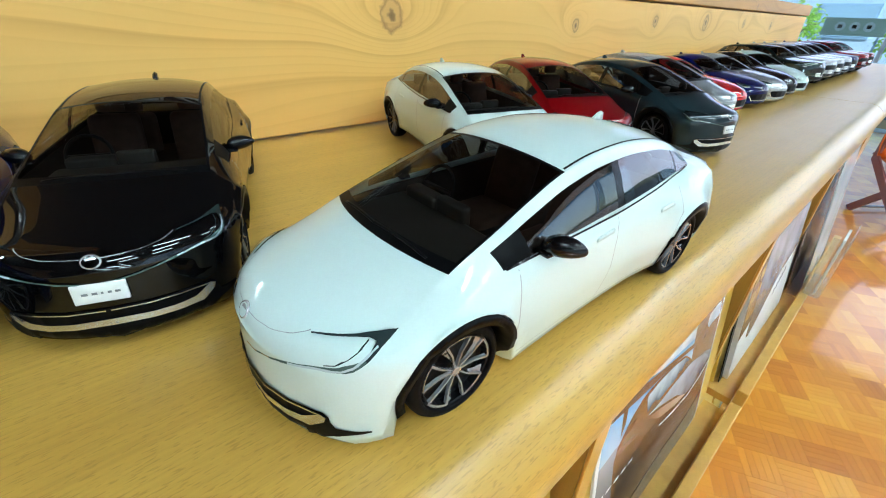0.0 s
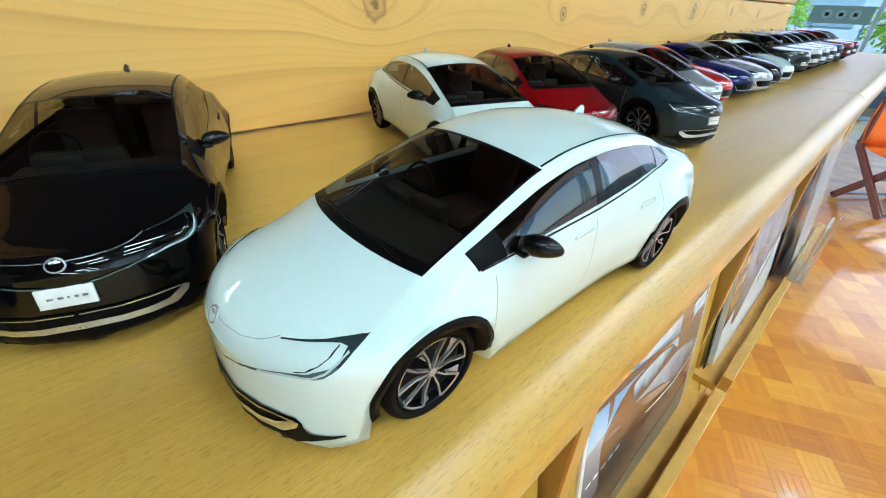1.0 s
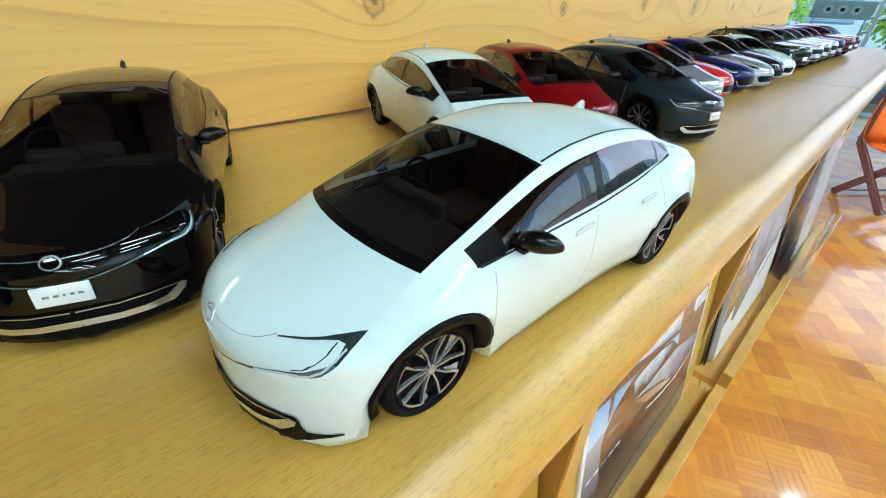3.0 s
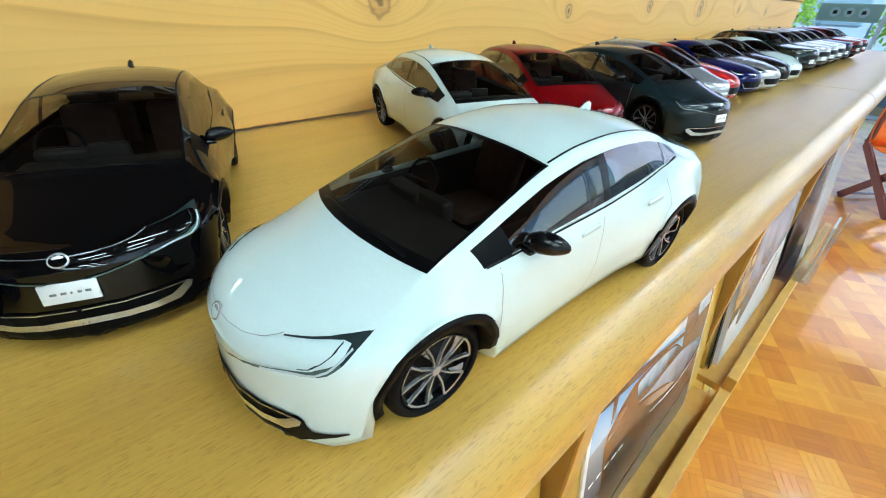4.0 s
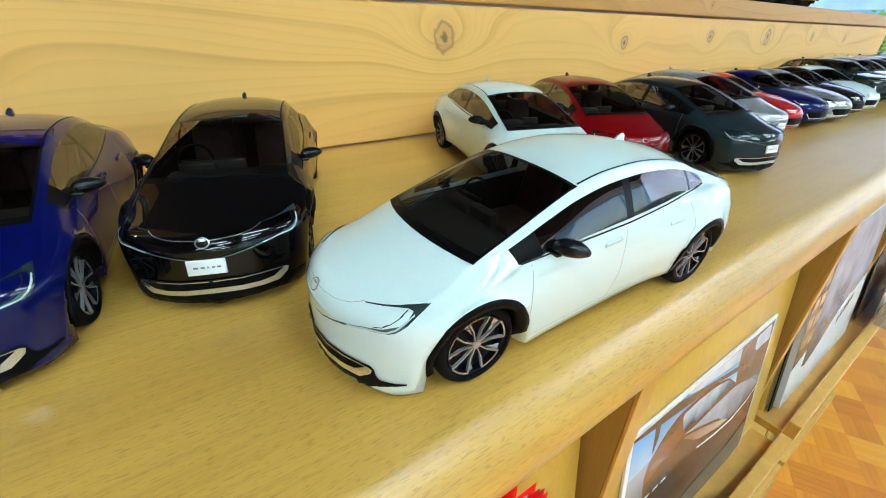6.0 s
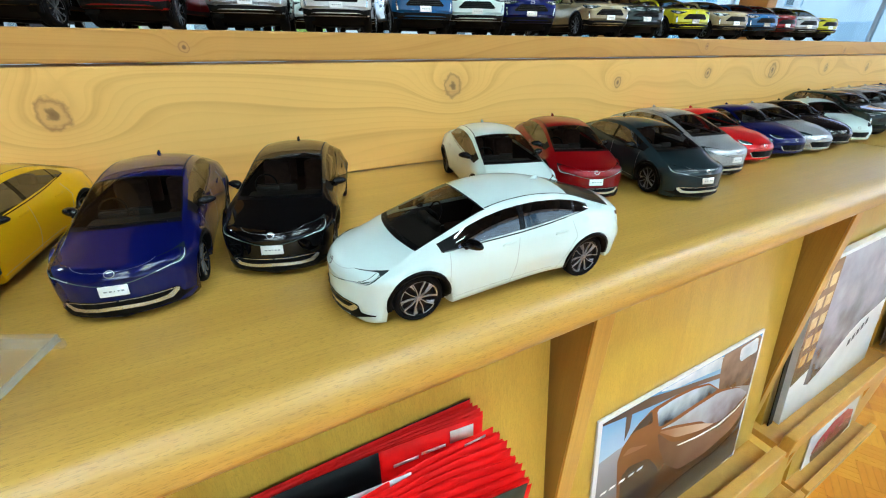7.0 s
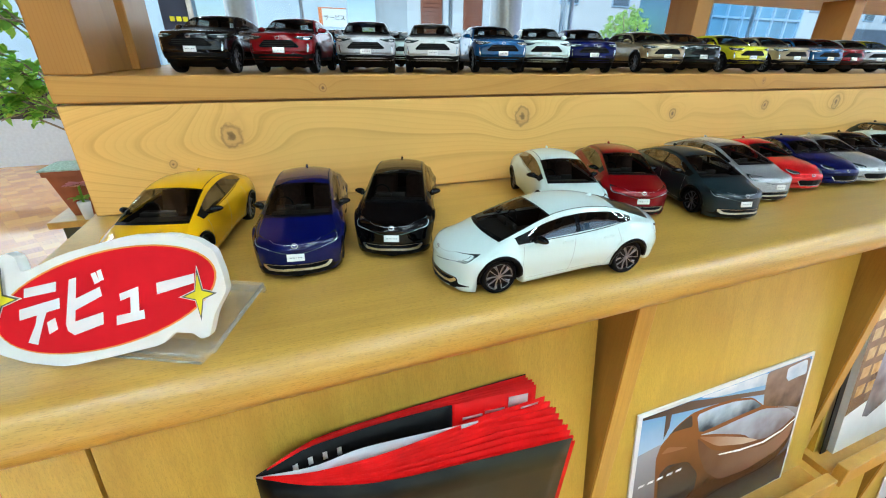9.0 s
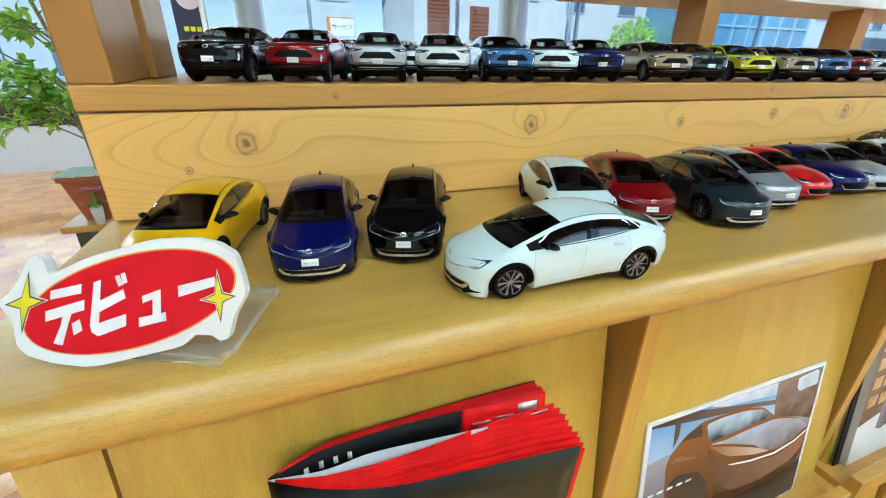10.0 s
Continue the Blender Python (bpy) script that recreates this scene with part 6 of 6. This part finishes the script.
for nm, mt, s0 in (("crown", m_leaf, 0), ("light_leaves", m_leaf2, 1)):
    bm = bmesh.new()
    for i, (at, d) in enumerate(tips):
        for _ in range(6):
            if rng.random() < .25:
                continue
            dd = (d + Vector((rng.uniform(-1, 1), rng.uniform(-1, 1), rng.uniform(-.9, .4)))).normalized()
            leaf(bm, at + dd * .01, dd, Vector((rng.uniform(-.3, .3), rng.uniform(-.3, .3), 1)), rng.uniform(.020, .038), rng.uniform(.006, .0105))
    part(nm, bm, mt, plant)
bench = new("plant_stand", None)
tagged(bench, "low wooden bench beside the planter", "bench")
part("top", box(bmesh.new(), -.600, -.440, 1.13, 1.36, -.280, -.262, .003), M["beech_edge"], bench, smooth=False)
for lx in (-.590, -.48):
    part("leg", box(bmesh.new(), lx, lx + .03, 1.17, 1.30, FLOOR, -.2805, .003), plain("dark_green_leg", (0.06, 0.07, 0.03), 0.5), bench, smooth=False)
# the planter stands on a shelf of the bench
flower = new("flower_pot", None)
tagged(flower, "pink flower in a small pale pot", "flower pot")
bm = bmesh.new()
lathe(bm, [(.0005, 0), (.010, 0), (.014, .045), (.0125, .047), (.012, .041), (.0005, .039)], 16, "z", (-0.512, 1.140, -.2619))
bmesh.ops.recalc_face_normals(bm, faces=bm.faces[:])
part("pot", bm, M["plate"], flower)
bm = bmesh.new()
for i in range(18):
    a = i * 2.4
    leaf(bm, Vector((-0.512, 1.140, -.175)) + Vector((math.cos(a), math.sin(a), 0)) * .012, Vector((math.cos(a), math.sin(a), rng.uniform(0, .8))), Vector((0, 0, 1)), .018, .008)
part("petals", bm, plain("petal_pink", (0.62, 0.25, 0.28), 0.5), flower)
bm = bmesh.new()
tube(bm, ((-0.512, 1.140, -.22), (-0.510, 1.140, -.175)), (.003, .003), 6)
for i in range(7):
    a = i * 1.1
    leaf(bm, Vector((-0.512, 1.140, -.215)), Vector((math.cos(a), math.sin(a), .5)), Vector((0, 0, 1)), .03, .008)
part("stem", bm, m_leaf, flower)
# white low partition with a dark planter box on it
struct("partition", (-6.6, -2.60, 6.90, 7.05, FLOOR, -0.660), plain("partition_white", (0.74, 0.76, 0.80), 0.5), "low white partition", "partition")
trough = boxpart("trough", (-6.4, -2.75, 6.91, 7.04, -0.6595, -0.345), plain("trough_brown", (0.055, 0.042, 0.035), 0.6), None, .004)
tagged(trough, "long dark brown planter trough on the partition", "trough")

# ---- orange chair ----
chair = new("chair", None)
tagged(chair, "orange seat on crossed dark red legs by the counter end", "chair")
m_or = plain("orange_seat", (0.85, 0.17, 0.012), 0.6)
m_leg = plain("dark_red_leg", (0.16, 0.028, 0.018), 0.4, coat=.4)
CH = pose(4.83, -0.15, FLOOR, 0, 0, -40)


def sling(profile, x0, x1):
    """A cloth sheet hung between two rails: a profile in y and z, 6 mm thick."""
    bm = bmesh.new()
    rows = []
    for k in range(7):
        x = x0 + (x1 - x0) * k / 6
        sag = .012 * math.sin(math.pi * k / 6)
        rows.append([bm.verts.new((x, y, z - sag)) for y, z in profile] + [bm.verts.new((x, y - .006, z - sag - .006)) for y, z in reversed(profile)])
    for a, b in zip(rows, rows[1:]):
        for k in range(len(a)):
            j = (k + 1) % len(a)
            bm.faces.new((a[k], a[j], b[j], b[k]))
    bm.faces.new(rows[0])
    bm.faces.new(rows[-1][::-1])
    bmesh.ops.recalc_face_normals(bm, faces=bm.faces[:])
    bm.transform(CH)
    return bm


part("seat", sling([(.24, .47), (.16, .435), (0, .42), (-.16, .435), (-.24, .47)], -.23, .23), m_or, chair)
part("backrest", sling([(.20, .45), (.225, .55), (.235, .66), (.225, .78)], -.27, .27), m_or, chair)
for sx in (-.25, .25):
    for sg in (-1, 1):
        bm = box(bmesh.new(), -.012, .012, -.028, .028, 0, .63, .004)
        bm.transform(CH @ Matrix.Translation((sx + .013 * sg, sg * .23, .008)) @ Matrix.Rotation(radians(sg * 45), 4, "X"))
        part("leg", bm, m_leg, chair, smooth=False)
    bm = box(bmesh.new(), sx - .012, sx + .012, .205, .245, .43, .82, .004)
    bm.transform(CH)
    part("back_post", bm, m_leg, chair, smooth=False)
for y, z, m in ((.22, .03, M["rim"]), (-.22, .03, M["rim"]), (0, .24, M["rim"]), (.245, .475, m_leg), (-.245, .475, m_leg), (.225, .80, m_leg)):
    bm = bmesh.new()
    tube(bm, ((-.26, y, z), (.26, y, z)), (.011, .011), 8)
    bm.transform(CH)
    part("rung", bm, m, chair)

# ---- poster stand behind the shelf end ----
post = new("poster_stand", None)
tagged(post, "dark poster board standing behind the shelf end", "poster")
part("board", box(bmesh.new(), -0.19, -0.145, 0.90, 0.912, FLOOR, 0.33, .002), plain("poster_navy", (0.02, 0.022, 0.05), 0.4), post, smooth=False)
part("border", box(bmesh.new(), -0.144, -0.136, 0.898, 0.914, FLOOR, 0.335, .002), M["white"], post, smooth=False)
bm = bmesh.new()
lathe(bm, [(.0005, 0), (.021, 0), (.021, .001)], 20, "y", (-0.160, 0.8985, 0.243))
part("bubble", bm, plain("poster_pink", (0.75, 0.60, 0.62), 0.5), post, smooth=False)
for k in range(3):
    part("bar", box(bmesh.new(), -0.176 + .011 * k, -0.168 + .011 * k, 0.8965, 0.8985, 0.185, 0.193), m_star, post, smooth=False)

# ---- outdoors ----
m_asph = plain("asphalt", (0.16, 0.16, 0.165), 0.85, var=0.2, size=8)
g = struct("ground", (-60, 90, -60, 90, FLOOR - .20, FLOOR - .065), m_asph, "asphalt forecourt round the showroom", "ground")
m_plaster = plain("house_plaster", (0.55, 0.58, 0.60), 0.8, var=0.08, size=2)
m_plaster2 = plain("house_plaster_grey", (0.46, 0.53, 0.58), 0.8, var=0.08, size=2)
m_roof = plain("roof_tile", (0.34, 0.42, 0.50), 0.6, var=0.2, size=4)
m_pane = plain("far_pane", (0.10, 0.14, 0.18), 0.1, 0, 0.5)
m_shut = plain("shutter_brown", (0.24, 0.075, 0.035), 0.6, var=0.2, size=10)


def house(x, y, w_, d_, h, label, wall, gable=True, shutters=()):
    ob = new("house", None)
    tagged(ob, label, "house", "houses across the street")
    z0 = FLOOR - .065
    part("wall", box(bmesh.new(), x, x + w_, y, y + d_, z0, z0 + h), wall, ob, smooth=False)
    bm = bmesh.new()
    if gable:
        o_ = .35
        pts = [(x - o_, z0 + h - .02), (x + w_ / 2, z0 + h + w_ * .22), (x + w_ + o_, z0 + h - .02), (x + w_ + o_, z0 + h - .14), (x + w_ / 2, z0 + h + w_ * .22 - .16), (x - o_, z0 + h - .14)]
        prism(bm, pts, y - .4, y + d_ + .4)
    else:
        box(bm, x - .15, x + w_ + .15, y - .15, y + d_ + .15, z0 + h, z0 + h + .2)
    part("roof", bm, m_roof, ob, smooth=False)
    nwin = max(2, int(w_ / 1.9))
    for fl in range(int(h / 2.6)):
        for k in range(nwin):
            wx = x + w_ * (k + .5) / nwin
            wz = z0 + .95 + fl * 2.65
            if wz + 1.1 > z0 + h:
                continue
            win = part("window", box(bmesh.new(), wx - .5, wx + .5, y - .05, y + .01, wz, wz + 1.1), m_frame, ob, smooth=False)
            part("pane", box(bmesh.new(), wx - .44, wx + .44, y - .062, y - .052, wz + .06, wz + 1.04), m_pane, win, smooth=False)
    for sx, sz, sw, sh in shutters:
        sh_ = part("shutter", box(bmesh.new(), sx, sx + sw, y - .12, y - .06, sz, sz + sh), m_shut, ob, smooth=False)
        bm = bmesh.new()
        for k in range(int(sh / .12)):
            box(bm, sx + .04, sx + sw - .04, y - .145, y - .121, sz + .03 + .12 * k, sz + .10 + .12 * k)
        part("slat", bm, m_shut, sh_, smooth=False)
    return ob


house(-9.5, 17, 6.5, 6, 5.6, "grey-roofed two-storey house across the street", m_plaster2)
house(-0.4, 18, 3.2, 6, 5.4, "pale house with a tiled roof across the street", m_plaster2)
house(4.3, 15.0, 5.6, 5, 7.2, "white block with brown louvred shutters across the street", m_plaster, False, ((4.75, 0.75, .75, 1.9), (6.3, 1.0, .7, 1.0)))
house(11.0, 17.5, 5.6, 6, 5.2, "pale house behind a round tree across the street", m_plaster)
house(19.0, 15, 7, 6, 6.0, "white house at the end of the street", m_plaster)
house(30.0, 17, 8, 6, 6.0, "white house at the end of the street", m_plaster)

# blue glass front of the neighbouring building
bld = new("glass_building", None)
tagged(bld, "building with a blue glass front beside the forecourt", "building")
m_blue = plain("blue_glass", (0.14, 0.32, 0.46), 0.08, 0.2, 0.8, var=0.25, size=1.2)
part("core", box(bmesh.new(), 13.0, 19.5, 12.2, 13.9, FLOOR - .065, 4.6), m_blue, bld, smooth=False)
for k in range(9):
    part("mullion", box(bmesh.new(), 13.0 + k * .8, 13.07 + k * .8, 12.12, 12.2, FLOOR - .065, 4.6), m_frame, bld, smooth=False)
for k in range(4):
    part("transom", box(bmesh.new(), 13.0, 19.5, 12.13, 12.19, .5 + 1.0 * k, .57 + 1.0 * k), m_frame, bld, smooth=False)

# round columns by the glass front
for x, cr in ((-0.376, .20), (3.76, .27)):
    bm = bmesh.new()
    lathe(bm, [(cr, FLOOR), (cr, CEIL)], 32, "z", (x, 7.0, 0))
    bmesh.ops.recalc_face_normals(bm, faces=bm.faces[:])
    tagged(part("column", bm, plain("column_grey", (0.42, 0.46, 0.48), 0.3, 0.4)), "round grey steel column by the glass front", "column", kind="structure")

# service sign outside
sign = new("service_sign", None)
tagged(sign, "white sign with an orange edge outside the window", "sign")
SY = 11.0
k_ = (SY + .113) / 6.113
sx0, sx1, sx2 = 0.575 * k_, 0.62 * k_, 0.92 * k_
sz0, sz1 = 0.13 + 0.33 * k_, 0.13 + 0.535 * k_
part("panel", box(bmesh.new(), sx1, sx2, SY - .03, SY, sz0, sz1, .006), M["plate"], sign, smooth=False)
part("edge", box(bmesh.new(), sx0, sx1 - .001, SY - .035, SY, sz0, sz1 + .02, .006), plain("sign_orange", (0.75, 0.20, 0.05), 0.5), sign, smooth=False)
part("top_edge", box(bmesh.new(), sx1, sx2, SY - .035, SY, sz1 + .001, sz1 + .02, .003), bpy.data.materials["sign_orange"], sign, smooth=False)
part("stem", box(bmesh.new(), (sx1 + sx2) / 2 - .04, (sx1 + sx2) / 2 + .04, SY - .02, SY, FLOOR - .065, sz0 - .001), m_frame, sign, smooth=False)
txt = bpy.data.curves.new("service_text", "FONT")
txt.body, txt.size, txt.align_x, txt.align_y, txt.extrude = "サービス", 0.125, "CENTER", "CENTER", 0.002
tob = new("lettering", txt)
tob.matrix_basis = pose((sx1 + sx2) / 2, SY - .034, (sz0 + sz1) / 2, 90, 0, 0)
tob.data.materials.append(INK)
tob.parent = sign


def far_tree(x, y, z, r, label, n=420):
    ob = new("tree", None)
    tagged(ob, label, "tree", "trees outside")
    rg = random.Random(int(x * 10 + y))
    z0 = FLOOR - .065
    bm = bmesh.new()
    tube(bm, ((x, y, z0), (x + .05, y, (z0 + z) / 2), (x, y, z)), (.11, .09, .05))
    for i in range(7):
        a = i * .9
        tube(bm, ((x, y, z - r * .5), (x + math.cos(a) * r * .4, y + math.sin(a) * r * .4, z), (x + math.cos(a) * r * .7, y + math.sin(a) * r * .7, z + r * rg.uniform(-.2, .6))), (.05, .03, .012), 5)
    part("trunk", bm, m_bark, ob)
    bm = bmesh.new()
    for i in range(n):
        d = Vector((rg.gauss(0, 1), rg.gauss(0, 1), rg.gauss(0, 1))).normalized() * r * rg.uniform(.45, 1.05)
        d.z *= .85
        at = Vector((x, y, z)) + d
        for _ in range(2):
            dd = Vector((rg.uniform(-1, 1), rg.uniform(-1, 1), rg.uniform(-1, .6)))
            leaf(bm, at, dd, Vector((rg.uniform(-1, 1), rg.uniform(-1, 1), 1)), r * .17, r * .06)
    part("crown", bm, m_leaf2, ob)


far_tree(12.6, 13.8, 1.0, 1.0, "round green tree before the house")
far_tree(2.6, 13.3, 0.25, .7, "small bright green bush by the street")
far_tree(-1.0, 13.5, 0.15, .9, "green bush by the street")
for i, (x, y) in enumerate(((19.4, 1.2), (22.0, -3.2), (21.5, 4.6))):
    far_tree(x, y, -0.1 + .12 * (i % 3), .9, "bushy green shrub beyond the end window", 300)

# poles and a board beyond the end window
for x, y in ((6.6, 9.5), (6.9, 9.8)):
    bm = bmesh.new()
    tube(bm, ((x, y, FLOOR - .065), (x, y, 4.5)), (.035, .035), 12)
    tagged(part("street_pole", bm, plain("pole_steel", (0.45, 0.50, 0.55), 0.35, 0.6)), "slim steel pole outside the glass front", "pole", "street poles")
board = new("street_board", None)
tagged(board, "grey-green street board with white disc marks", "sign")
part("panel", box(bmesh.new(), 11.0, 11.04, 1.10, 1.98, -0.045, 0.235, .004), plain("board_olive", (0.50, 0.58, 0.50), 0.6), board, smooth=False)
for k in range(3):
    bm = bmesh.new()
    lathe(bm, [(.075, -.002), (.075, .002), (.0005, .002)], 20, "y")
    bm.transform(Matrix.Translation((10.995, 1.735 - .20 * k, 0.10)) @ Matrix.Rotation(radians(90), 4, "Z"))
    disc = part("disc", bm, M["plate"], board, smooth=False)
    part("mark", box(bmesh.new(), 10.988, 10.992, 1.705 - .20 * k, 1.765 - .20 * k, 0.072, 0.128), INK, disc, "dark mark", smooth=False)
for yy in (1.16, 1.90):
    part("leg", box(bmesh.new(), 11.01, 11.03, yy - .015, yy + .015, FLOOR - .065, -0.0455), m_frame, board, smooth=False)


# pale building beyond the end window
m_haze = plain("hall_pane", (0.40, 0.54, 0.66), 0.15, 0, 0.5)
hall = new("hall", None)
tagged(hall, "long pale blue-grey hall with wide windows beyond the forecourt", "building")
z0 = FLOOR - .065
part("wall", box(bmesh.new(), 26.0, 32.0, -10.0, 12.0, z0, 5.2), plain("hall_plaster", (0.62, 0.72, 0.80), 0.7, var=0.1, size=1.5), hall, smooth=False)
part("roof", box(bmesh.new(), 25.6, 32.4, -10.4, 12.4, 5.2, 5.5), m_roof, hall, smooth=False)
for k in range(7):
    for fl in range(2):
        y0_, z1_ = -9.0 + 3.0 * k, z0 + 1.0 + 2.7 * fl
        win = part("window", box(bmesh.new(), 25.93, 26.01, y0_, y0_ + 2.0, z1_, z1_ + 1.3), m_frame, hall, smooth=False)
        part("pane", box(bmesh.new(), 25.915, 25.928, y0_ + .08, y0_ + 1.92, z1_ + .08, z1_ + 1.22), m_haze, win, smooth=False)
